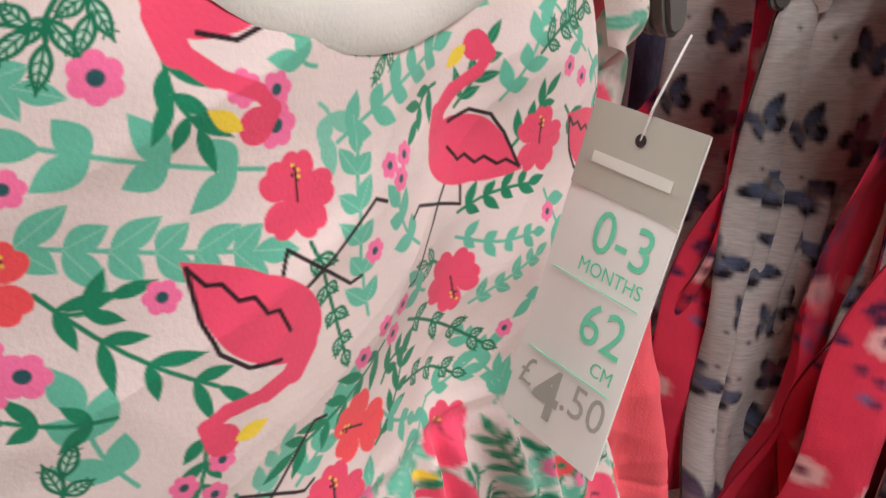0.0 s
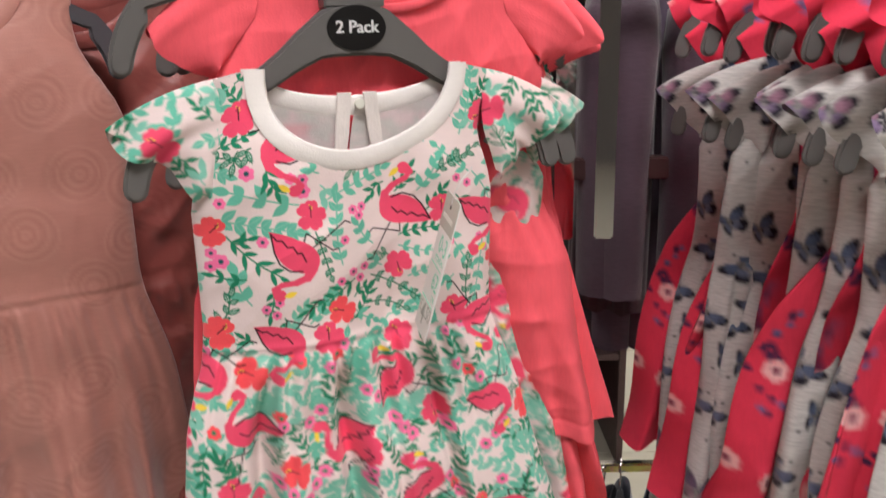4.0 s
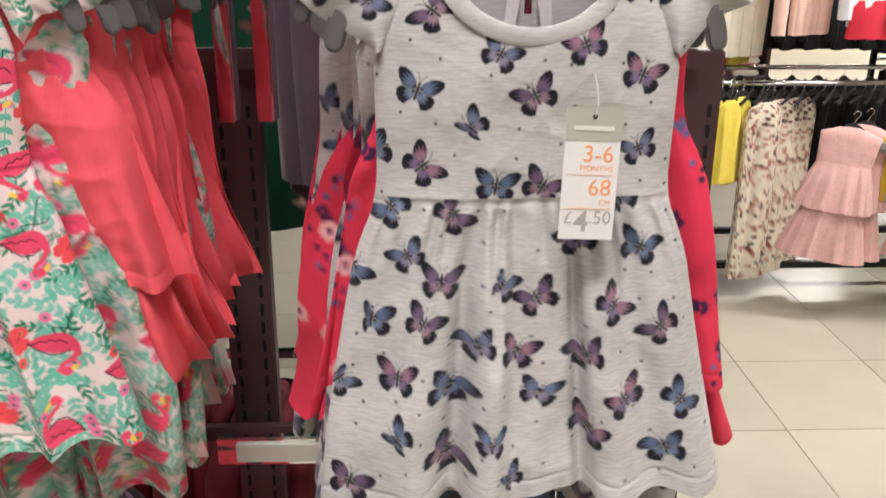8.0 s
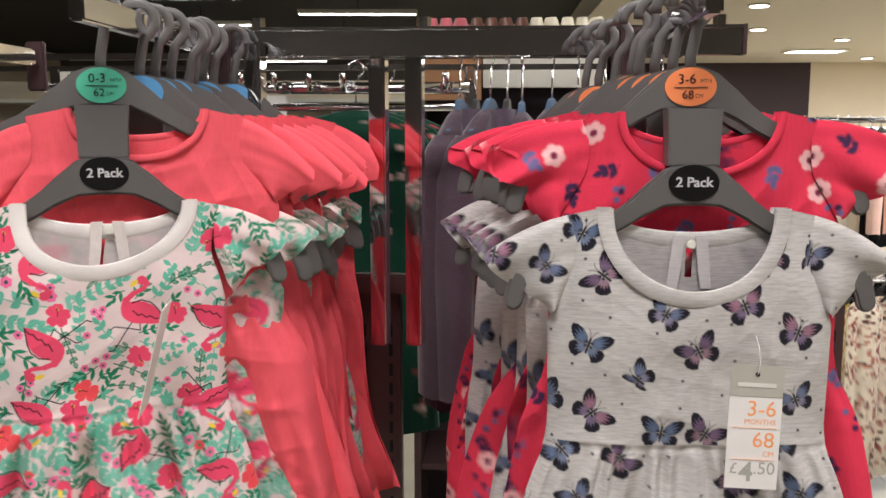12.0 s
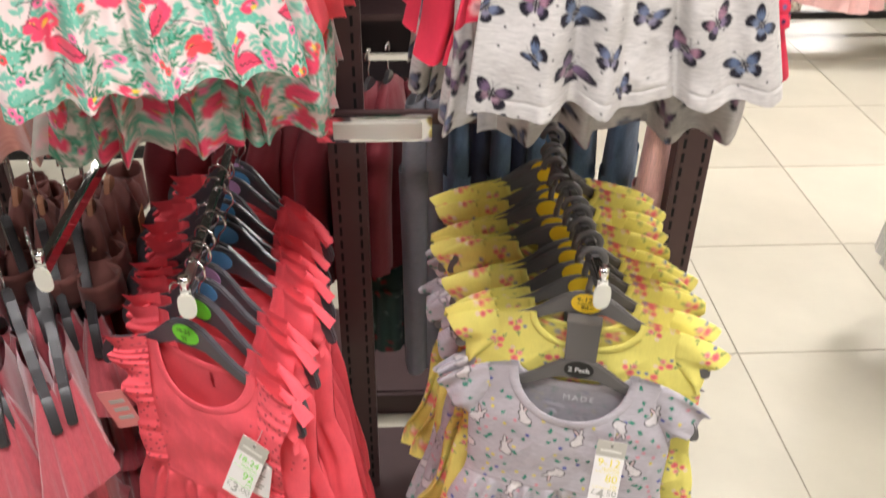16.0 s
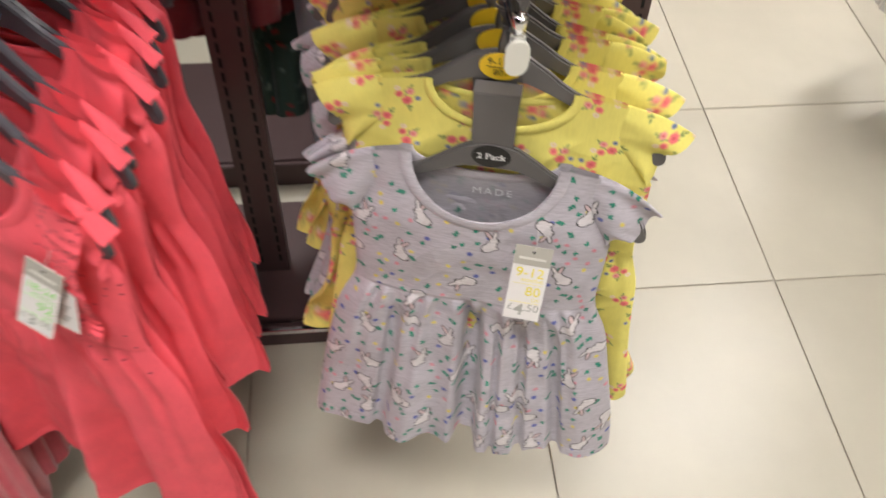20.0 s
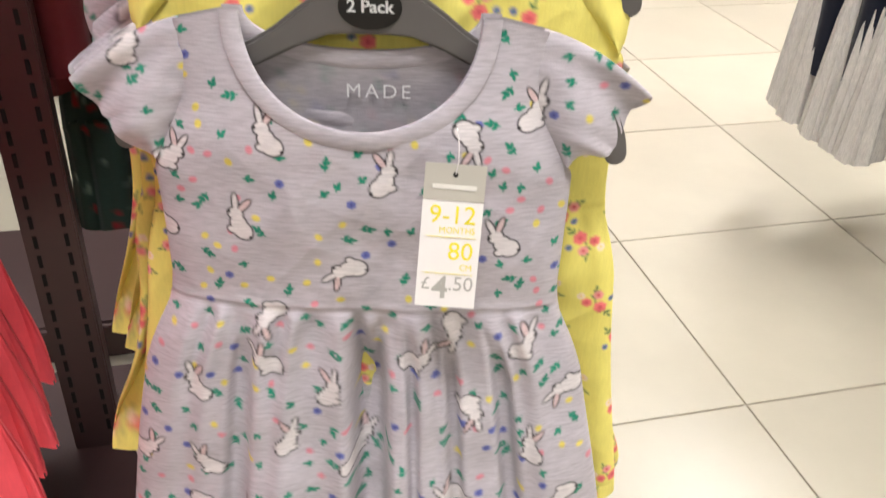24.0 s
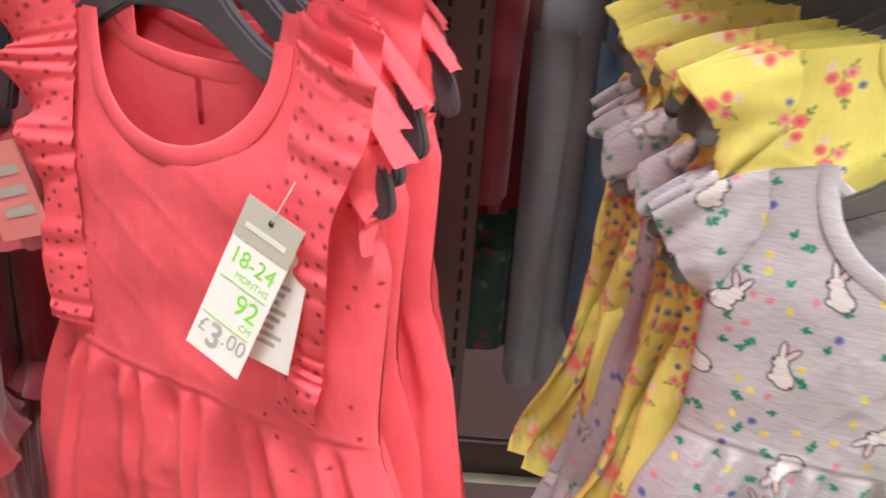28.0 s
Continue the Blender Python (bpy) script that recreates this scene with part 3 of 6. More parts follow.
def tropical(c):
    rng = random.Random(8)
    pale = lin(186, 224, 206)
    for x, z, a, n, step, big in foliage():
        bow = 0.002 * math.sin(90 * x + 40 * z)
        if big < 0.6:
            sprig(c, x, z, a, n, step, 0.0100, 0.0044, MINT if big < 0.4 else lin(132, 200, 178), pale if big < 0.15 else None, bend=bow)
        else:
            sprig(c, x, z, a, n, step, 0.0092, 0.0029, JADE, lin(120, 186, 150) if big < 0.7 else None, bend=bow, hollow=WHITE if big > 0.92 else None)
    for x, z in spread(rng, 240, -0.21, 0.21, -0.52, -0.150, 0.019):
        a, k = rng.uniform(0, 6.28), rng.random()
        if k < 0.72:
            sprig(c, x, z, a, rng.choice((4, 5, 6)), 0.0058, 0.0084, 0.0036, MINT if k < 0.3 else lin(124, 196, 172), bend=0.002)
        else:
            sprig(c, x, z, a, rng.choice((3, 4)), 0.0056, 0.0096, 0.0029, JADE, bend=-0.002)
    for j, row in enumerate(MINT_VINES + MINT_VINES_2):
        row = row[:5] + (row[5] * 1.15,)
        vine(c, row, 0.00047 * row[5] if row[5] > 7 else 0.0032, MINT, pale if j % 3 == 1 else None)
    for row in JADE_VINES:
        vine(c, row, 0.0030, JADE)
    for row in LINED_VINES:
        vine(c, row, 0.0036, lin(18, 116, 84), None, lin(196, 222, 206))
    for x, z in spread(rng, 120, -0.21, 0.21, -0.52, -0.165, 0.026):
        for k in range(rng.choice((1, 2, 3))):
            flowerlet(c, x + 0.0080 * k * math.cos(x * 300), z - 0.006 * k, 0.0042, PEACHY if rng.random() < 0.8 else HOT)
    for j, (x, z) in enumerate(BUDS):
        flowerlet(c, x / 1000, z / 1000, (0.0046, 0.0036, 0.0036)[j % 3] if j < 9 else 0.0030, PEACHY, lin(40, 86, 92))
    for j, (x, z) in enumerate(BLOSSOMS):
        blossom(c, x / 1000, z / 1000, 0.0086 if z > -150 else 0.0096, (0.1, -2.8, -0.7, 0.5, 1.4)[j % 5], HOT if j % 5 in (2, 4) else PINK)
    for j, (x, z) in enumerate(DROPS):
        up = (0.0, 2.75, 3.2, 3.0, 0.3, 0.5, 3.4, 1.0, 0.2, 3.3, 0.1, 0.4)[j % 12]
        teardrop(c, x / 1000, z / 1000, 0.0126 if z > -150 else 0.0116, up, -1 if j % 3 == 2 else 1)
    for j, (x, z) in enumerate(spread(rng, 34, -0.20, 0.20, -0.51, -0.395, 0.030)):
        if j % 2:
            blossom(c, x, z, 0.0098, j * 1.3)
        else:
            teardrop(c, x, z, 0.0112, (0.2, 3.1, -0.3)[j % 3], -1 if j % 4 else 1)
    for x, z, a in ((-0.070, -0.026, 0.3), (-0.118, -0.040, 1.0), (0.085, -0.03, 2.0)):
        blossom(c, x, z, 0.0100, a)


def winged(c):
    rng = random.Random(3)
    tints = [(lin(118, 128, 158), lin(146, 140, 162)), (lin(168, 122, 142), lin(132, 112, 142)), (lin(100, 116, 146), lin(122, 134, 160)), (lin(122, 98, 126), lin(160, 128, 142))]
    for x, z in spread(rng, 260, -0.19, 0.19, -0.42, 0.04, 0.0165):
        c.ell(c.at(x, z, 0.004), 0, 0, 0.0011, 0.0011, lin(70, 66, 70))
    done = []
    for j, (x, z) in enumerate(LOBED_TOP + LOBED_SKIRT):
        if any(math.hypot(x - p, z - q) < 27 for p, q in done):
            continue
        done.append((x, z))
        c.low, c.high = (-0.172, 9.0) if j < len(LOBED_TOP) else (-9.0, -0.172)
        a = (-0.5, 0.4, -0.35, 0.5, 0.9, -0.9, -0.15)[j % 7]
        lobed(c, x / 1000, z / 1000, 0.0136 if j % 4 else 0.0122, a, tints[j % 4], j % 6 == 4)
    for j, (x, z) in enumerate(spread(rng, 30, -0.18, 0.18, -0.46, -0.40, 0.034)):
        lobed(c, x, z, 0.0122, (0.4, -0.5, 0.2)[j % 3], tints[j % 4], j % 5 == 4)


def meadow(c):
    rng = random.Random(5)
    cols = (lin(28, 140, 112), lin(30, 150, 120), lin(28, 140, 112), lin(112, 120, 190), lin(232, 150, 164), lin(240, 222, 110))
    for x, z in spread(rng, 900, -0.24, 0.24, -0.52, 0.04, 0.0096):
        k = rng.randrange(6)
        a = rng.uniform(0, 6.28)
        if k < 3:
            sprig(c, x, z, a, rng.choice((1, 1, 2)), 0.0030, 0.0050, 0.0025, cols[k], None, 1.0)
        elif k == 3:
            flowerlet(c, x, z, 0.0030, cols[k], lin(80, 84, 150))
        else:
            c.ell(c.at(x, z, 0.01), 0, 0, 0.0029, 0.0023, cols[k], a, 0.8)
    low = spread(rng, 26, -0.2, 0.2, -0.5, -0.36, 0.034)
    for j, (x, z) in enumerate([(x / 1000, z / 1000) for x, z in PEBBLES] + low):
        pebble(c, x, z, 0.0114, (0.1, -0.2, 0.3, 3.0, 0.2, -0.4, 2.6)[j % 7], -1 if j % 2 else 1)


def posies(base, blooms):
    def paint(c):
        rng = random.Random(11)
        green = lin(70, 120, 80)
        for x, z in spread(rng, 150, -0.22, 0.22, -0.48, 0.04, 0.027):
            a = rng.uniform(0, 6.28)
            sprig(c, x, z, a, 3, 0.0050, 0.0055, 0.0018, green)
            sprig(c, x, z, a + 2.4, 2, 0.0050, 0.005, 0.0016, green)
            for k in range(3):
                b = a + k * 2.1
                flowerlet(c, x + 0.006 * math.cos(b), z + 0.006 * math.sin(b), 0.0038 if k else 0.0050, blooms[k % len(blooms)], lin(226, 96, 104))
            flowerlet(c, x + 0.012 * math.cos(a + 1), z + 0.012 * math.sin(a + 1), 0.0024, lin(130, 130, 186))
            flowerlet(c, x + 0.011 * math.cos(a + 3.6), z + 0.011 * math.sin(a + 3.6), 0.0028, lin(250, 228, 214), YELLOW)
    return paint


def darkfloral(c):
    rng = random.Random(13)
    navy, slate, blush = lin(66, 40, 78), lin(112, 104, 150), lin(250, 190, 190)
    for x, z in spread(rng, 170, -0.22, 0.22, -0.44, 0.04, 0.022):
        k = rng.random()
        a = rng.uniform(0, 6.28)
        if k < 0.35:
            flowerlet(c, x, z, 0.0085, blush, lin(130, 40, 70))
        elif k < 0.7:
            sprig(c, x, z, a, 2, 0.006, 0.010, 0.0055, navy if k < 0.55 else slate)
        else:
            for j in range(6):
                c.ell(c.at(x + rng.uniform(-0.01, 0.01), z + rng.uniform(-0.014, 0.014), 0.006), 0, 0, 0.0024, 0.0024, slate if j % 2 else navy)


def eyelets(c):
    rng = random.Random(2)
    for x, z in spread(rng, 260, -0.22, 0.22, -0.24, 0.05, 0.0085):
        if abs(x) > 0.062:
            c.ell(c.at(x, z, 0.004), 0, 0, 0.0011, 0.0011, lin(120, 14, 24))


def plain(c):
    return None


# ---- garments ----
def smooth01(t):
    t = np.clip(t, 0, 1)
    return t * t * (3 - 2 * t)


def dress(thing, g, paint, base, mat, at, cell, lining=None, band=None, names=("front", "back", "sleeve", "neckband")):
    """A gathered child's dress under a thing. g: chest, strap, neck width and depth, armhole, waist, length, hem, depth, folds; at: its shoulder point."""
    c_, so, nw, nd, ad, wd, L, hw, dep = (g[k] for k in ("chest", "strap", "neck", "drop", "arm", "waist", "length", "hem", "depth"))
    seed = g.get("seed", 1)
    rng = random.Random(seed)
    ox, oy, oz = at
    key_d = [0, 0.4 * ad, 0.75 * ad, ad, wd, wd + 0.18 * (L - wd), L]
    key_w = [so, so - 0.004, so + 0.35 * (c_ - so), c_, c_ * g.get("nip", 1.0), c_ + 0.35 * (hw - c_), hw]
    ph = [rng.uniform(0, 6.28) for _ in range(8)]

    def width(d):
        w = np.interp(d, key_d, key_w)
        for sh in (0.012, -0.012):
            w = 0.5 * w + 0.5 * np.interp(d + sh, key_d, key_w)
        return w

    def dent(sx, d):
        return sum(pd * np.exp(-((sx - pc) / pw) ** 2) for pc, pd, pw in g.get("dents", ())) * smooth01((d - 0.02) / 0.04) * (1 - 0.6 * smooth01((d - wd) / (L - wd) * 2.5))

    def sheet(front, cw, ndep, d0=0.0, d1=None):
        d1 = d1 or L
        nz, nx = int((d1 - d0) / cw) + 2, int(2.2 * c_ / cw) + 2
        d = np.linspace(d0, d1, nz)[:, None] * np.ones((1, nx))
        th = np.linspace(-math.pi / 2, math.pi / 2, nx)[None, :] * np.ones((nz, 1))
        u = np.sin(th * 0.999)
        w = width(d)
        x = u * w
        t = np.clip((d - wd) / (L - wd), 0, 1)
        # neck opening
        inside = (d < ndep) & (np.abs(x) < nw * np.sqrt(np.clip(1 - (d / ndep) ** 2.2, 0, 1)))
        if not front and g.get("keyhole"):
            inside |= (np.abs(x) < 0.006 * np.sqrt(np.clip(1 - ((d - ndep - 0.017) / 0.016) ** 2, 0, 1))) & (np.abs(d - ndep - 0.017) < 0.016)
        keep = ~(inside[:-1, :-1] & inside[:-1, 1:] & inside[1:, :-1] & inside[1:, 1:])
        top = (d < ndep) & inside
        flat_part = np.abs(x) < 0.75 * nw
        d = np.where(top & flat_part, ndep * np.clip(1 - (np.abs(x) / nw) ** 2, 0, 1) ** (1 / 2.2), d)
        x = np.where(top & ~flat_part, np.sign(x) * nw * np.sqrt(np.clip(1 - (d / ndep) ** 2.2, 0, 1)), x)
        s = x.copy()
        cz = -d.copy()
        body = (0.0075 + (dep - 0.0075) * smooth01(d / ad)) * (1 + g.get("flare", 0.6) * t)
        cosw = np.sqrt(np.clip(1 - u * u, 0, 1)) ** (0.42 + 0.4 * smooth01(d / ad))
        y = body * cosw
        # folds of the gathered skirt
        nf = g.get("folds", 5)
        A = g.get("amp", 0.010) * smooth01(t * 1.6) * (0.4 + 0.6 * t)
        phase = nf * math.pi * u + ph[0] + 0.7 * np.sin(2.2 * t + ph[1]) * u
        fold = np.sin(phase + 1.1 * np.sin(0.53 * phase + ph[2])) + 0.25 * np.sin(1.9 * phase + ph[3] + 1.5 * t)
        fold = np.where(fold > 0, fold, fold * 1.3)
        gat = g.get("gather", 0.0016) * np.exp(-t * g.get("fade", 5.5)) * smooth01(t * 14) * np.sin(nf * 3.6 * math.pi * u + ph[4] + np.sin(17 * u + ph[5]))
        y = y + (A * fold + gat) * cosw ** 0.5
        x = x + A * 0.5 * np.cos(phase) * (1 - u * u)
        for pc, pd, pw in g.get("pleats", ()):
            grow = smooth01(t * 3.5)
            y = y - front * pd * grow * np.exp(-((u - pc) / pw) ** g.get("crisp", 2))
        # bodice: shallow drag creases and the waist seam
        y = y + 0.0013 * (1 - t) * np.sin(34 * x + 26 * d + ph[6]) * smooth01(d / ad) + 0.0010 * np.sin(90 * d - 40 * np.abs(x) + ph[7]) * smooth01(d / 0.1) * cosw
        y = y - 0.0010 * np.exp(-((d - L + 0.013) / 0.0013) ** 2)
        crush = 0
        for q in range(6):
            dirn = ph[q] + q
            fr = 38 + 17 * q
            ridge = np.sin(fr * (x * math.cos(dirn) + d * 0.7 * math.sin(dirn)) + ph[(q + 3) % 8] + 1.3 * np.sin(21 * d + 13 * x + ph[q]))
            crush = crush + (1 - np.abs(ridge)) ** 2 * (0.8 - 0.08 * q) - 0.25
        y = y + g.get("crumple", 0.0017) * crush * smooth01((d - 0.01) / (0.9 * ad)) * cosw
        y = y + 0.0006 * np.exp(-((d - wd) / 0.0025) ** 2) - 0.0008 * np.exp(-((d - wd - 0.0045) / 0.0025) ** 2)
        slope = g.get("slope", 0.22) * np.maximum(0, np.abs(x) - nw) * (1 - smooth01(d / (1.2 * ad)))
        hemw = 0.0028 * t ** 3 * (fold + 1.4 * u * u * g.get("dip", 1.0) - 0.6 * np.sin(3 * u + ph[1]))
        x = np.where(x > 0, x * (1 - g.get("tuck", 0.0) * smooth01((d - 0.8 * ad) / (0.5 * ad)) * (1 - smooth01(t * 1.6))), x)
        if front:
            y = y - dent(s, d)
        x = x + g.get("shear", 0.0) * smooth01(d / 0.055)
        x = x + g.get("swirl", 0.0) * smooth01(t) * (0.6 + 0.4 * t)
        tip = g.get("sag", 0.0) * u * t ** 2
        z = -d - slope - hemw + tip
        sgn = -1.0 if front else 1.0
        edge = g.get("flutter", 0.004) * smooth01(d / (1.3 * ad)) * (0.35 + 0.65 * t) * np.abs(u) ** 3
        wob = edge * (np.sin(15 * d + ph[2] + 2.5 * np.sign(u)) + 0.6 * np.sin(37 * d + ph[5] - np.sign(u)))
        x = x + 0.6 * edge * np.sin(21 * d + ph[6] + np.sign(u))
        lean = -g.get("kick", 0.0) * t
        return np.stack([x + ox, sgn * y * (1.0 if front else 0.25) + oy + lean + wob, z + oz], -1), keep, s, cz

    out = []
    fine = g.get("fine")
    for nm, cw, d0, d1 in (((names[0], cell, 0.0, L),) if not fine else (("bodice", fine, 0.0, wd + 0.0006), ("skirt", cell, wd, L))):
        P, keep, s, cz = sheet(True, cw, nd, d0, d1)
        if nm == "skirt":
            P[..., 1] += 0.0003
        cl = Cloth(s, cz, base, cw)
        paint(cl)
        out.append(link_mesh(nm, grid_mesh(nm, P, keep, cl.col), mat, thing))
    cb = max(cell * 2.5, 0.004)
    P, keep, s, cz = sheet(False, cb, g.get("backdrop", 0.024))
    cl = Cloth(s, cz, lining or base, cb)
    paint(cl)
    if lining is not None:
        cl.col = 0.72 * np.array(lining, np.float32) + 0.28 * cl.col
    out.append(link_mesh(names[1], grid_mesh(names[1], P, keep, cl.col), mat, thing))
    # cap sleeves
    if g.get("cap", 0) > 0:
        na, nr = max(14, int(0.14 / cell)), max(6, int(g["cap"] / cell))
        a = np.linspace(0, 1, na)[:, None] * np.ones((1, nr))
        r = np.linspace(0, 1, nr)[None, :] * np.ones((na, 1))
        dd = np.where(a < 0.5, ad * 1.0 * np.abs(1 - 2 * a) ** 1.1, ad * 0.7 * (2 * a - 1))
        bx = width(dd) - 0.003
        bz = -dd - g.get("slope", 0.22) * (bx - nw) * (1 - smooth01(dd / (1.2 * ad)))
        phi = np.radians(g.get("angle", 12) * (1 - np.abs(2 * a - 1)) + 3)
        ln = g["cap"] * np.where(a > 0.5, 1 - 0.5 * smooth01((a - 0.5) * 3), 1.0) * (0.08 + 0.92 * np.sin(math.pi * a) ** g.get("petal", 1.25)) * (1 + 0.07 * np.sin(13 * a + ph[0]))
        rip = g.get("ripple", 0.0035)
        waves = g.get("waves", 4.2)
        soft = np.sin(2 * math.pi * waves * a + ph[1] + 1.4 * r) + 0.5 * np.sin(2 * math.pi * 1.7 * waves * a + ph[3])
        yy = -(np.tanh(5 * np.cos(math.pi * a)) * 0.0048 + dep * np.cos(math.pi * a) * 0.40 * np.sin(math.pi * 0.8 * r)) * (1 - 0.6 * r ** 3) + rip * r ** 1.3 * soft
        yy = yy + 0.0004 * (1 - r) * np.sin(2 * math.pi * 11 * a + ph[4] + 2 * np.sin(9 * a)) * np.sin(math.pi * a)
        for sd in (-1, 1):
            X = sd * (bx + r * ln * np.cos(phi))
            Z = bz - r * ln * np.sin(phi) - g.get("droop", 0.16) * g["cap"] * r * r * (0.4 + np.sin(math.pi * a)) + rip * r ** 1.5 * np.cos(2 * math.pi * waves * 0.8 * a + ph[2] + sd)
            cl = Cloth(X, Z, base, cell)
            paint(cl)
            P = np.stack([X + ox, yy * 1.0 + oy, Z + oz], -1)
            out.append(link_mesh(names[2], grid_mesh(names[2], P, None, cl.col), mat, thing))
    # neckband: a rounded strip round the opening
    if band is not None:
        bw = g.get("bandw", 0.006)
        for front, ndep in ((True, nd), (False, g.get("backdrop", 0.024))):
            tt = np.linspace(-1, 1, 46)
            px = nw * np.sin(tt * math.pi / 2)
            pd = ndep * np.clip(1 - (np.abs(px) / nw) ** 2, 0, 1) ** (1 / 2.2)
            ring = []
            for k in range(8):
                q = k * math.pi / 4
                rad = bw * math.cos(q)
                nx_, nz_ = px / nw, -pd / ndep
                nl = np.hypot(nx_, nz_)
                yb = (0.0075 + (dep - 0.0075) * smooth01(pd / ad)) * np.clip(1 - (px / c_) ** 2, 0, 1) ** 0.4
                yb = (dent(px, pd) - yb if front else 0.25 * yb) - (0.0012 if front else -0.0004)
                ring.append(np.stack([px + rad * nx_ / nl + ox + g.get("shear", 0.0) * smooth01(pd / 0.055), yb + 0.0010 * math.sin(q) + oy, -pd + rad * nz_ / nl + oz], -1))
            ring.append(ring[0])
            G = np.stack(ring, 0)
            out.append(link_mesh(names[3], grid_mesh(names[3], G, None, np.tile(np.array(band, np.float32), (G.shape[0] * G.shape[1], 1))), mat, thing))
    return out


def arch(w, hook=True, k=1.0):
    """Outline of a hanger's shoulder bar round its centre: steep by the neck, flatter outwards, with drooping ends."""
    q = w / 0.112
    xs = [0, 0.008, 0.020, 0.035, 0.046, 0.058, 0.080, 0.100, 0.110]
    top = [0.0155, 0.0148, 0.010, -0.003, -0.014, -0.023, -0.034, -0.042, -0.046]
    low = [-0.0165, -0.0165, -0.0175, -0.025, -0.032, -0.039, -0.047, -0.054, -0.057]
    up, lo = [], []
    for i in range(23):
        x = 0.110 * i / 22
        up.append((x * q, k * float(np.interp(x, xs, top))))
        lo.append((x * q, k * float(np.interp(x, xs, low))))
    ex, ez = up[-1]
    tail = []
    if hook:
        # the rounded finger that hangs from the bar's end
        mid = [(ex - 0.001 + 0.019 * math.sin(f * 1.3), ez - 0.0055 - 0.036 * f ** 1.2) for f in [q / 10 for q in range(11)]]
        for sgn_ in (1, -1):
            row = []
            for q in range(1, 11):
                dx, dz = mid[q][0] - mid[q - 1][0], mid[q][1] - mid[q - 1][1]
                dl = math.hypot(dx, dz)
                hw_ = 0.0068 + 0.0006 * math.sin(q * 0.3)
                row.append((mid[q][0] - sgn_ * dz / dl * hw_, mid[q][1] + sgn_ * dx / dl * hw_))
            tail.append(row)
        cap_ = [(mid[10][0] + 0.0068 * math.cos(b), mid[10][1] + 0.0068 * math.sin(b)) for b in [math.radians(-20 - 28 * q) for q in range(6)]]
        tail = tail[0] + cap_ + tail[1][::-1][:-2]
    right = up + tail + lo[::-1]
    return right + [(-x, z) for x, z in right[::-1]][1:-1]


def hook_path(kind, y=0.0, top=0.0, foot=-0.05, bend=0.014):
    pts = [(0, y, foot), (0, y, foot + 0.012)]
    zc = top - bend
    pts.append((0.004, y, zc - bend * 1.2))
    for i in range(11):
        a = math.radians(-50 + i * 24)
        pts.append((bend * math.cos(a), y, zc + bend * math.sin(a)))
    return pts


def pack_hanger(thing, disc, size_text, cm_text, w=0.112, s=1.0, text=True, drop=0.0):
    """The grey double hanger of a two-piece pack: hook, upper bar with its size disc, neck plate, lower bar with its oval label."""
    zd, zo = -0.070 * s, -0.139 * s - drop
    part("hook", tube_bm(hook_path("plastic", 0.0155, 0.004, zd + 0.010), 0.0042, 8, 0.6), M_GREY, thing, smooth=True)
    up = part("upper_bar", plate_bm([(x, z + zd) for x, z in arch(w)], 0.0125, 0.0195, 0.0020), M_GREY, thing)
    part("neck_plate", plate_bm([(-0.0200 * s, zd - 0.0158), (-0.0190 * s, zd - 0.03), (-0.0185 * s, zo + 0.012), (0.0185 * s, zo + 0.012), (0.0190 * s, zd - 0.03), (0.0200 * s, zd - 0.0158)], -0.0065, 0.0122, 0.001), M_GREY, thing)
    lo = part("lower_bar", plate_bm([(x, z + zo) for x, z in arch(w)], -0.0080, -0.0010, 0.0020), M_GREY, thing)
    d = part("size_disc", plate_bm(ellipse(0, zd, 0.0188, 0.0140), 0.0116, 0.0123), DISC[disc], up, disc + " printed size disc")
    o = part("oval_label", plate_bm(ellipse(0, zo, 0.0182, 0.0132), -0.0088, -0.0082), M_BLACK, lo, "black oval label with white lettering")
    if text:
        lettering(size_text, 0.0100, M_BLACKINK, d, pose(-0.003, 0.0110, zd + 0.0052, 90))
        lettering("MTH", 0.0040, M_BLACKINK, d, pose(0.0108, 0.0110, zd + 0.0040, 90))
        lettering(cm_text, 0.0088, M_BLACKINK, d, pose(-0.002, 0.0110, zd - 0.0060, 90))
        lettering("CM", 0.0040, M_BLACKINK, d, pose(0.0062, 0.0110, zd - 0.0068, 90))
        part("rule", box_bm(-0.012, 0.012, 0.0108, 0.0112, zd - 0.0007, zd - 0.0002), M_BLACKINK, d)
        for off in (0.0, 0.00025):
            lettering("2 Pack", 0.0100, M_WHITEINK, o, pose(off, -0.0094, zo + 0.0003, 90), bold=0.00018)


def single_hanger(thing, disc, size_text, cm_text, w=0.14, text=True):
    """A slate-grey hanger with a chrome wire hook and a size disc."""
    zd = -0.066
    part("hook", tube_bm(hook_path("wire", 0.0, 0.003, zd + 0.014, 0.015), 0.0013, 8), M_CHROME, thing, "chrome wire hook", smooth=True)
    bar = part("shoulder_bar", plate_bm([(x, z + zd) for x, z in arch(w, True, 1.15)], -0.004, 0.004, 0.0018), M_SLATE, thing)
    d = part("size_disc", plate_bm(ellipse(0, zd, 0.0185, 0.0135), -0.0050, -0.0043), DISC[disc], bar, disc + " printed size disc")
    if text:
        lettering(size_text, 0.0088, M_BLACKINK, d, pose(-0.002, -0.0056, zd + 0.0045, 90))
        lettering(cm_text, 0.0078, M_BLACKINK, d, pose(-0.002, -0.0056, zd - 0.0060, 90))


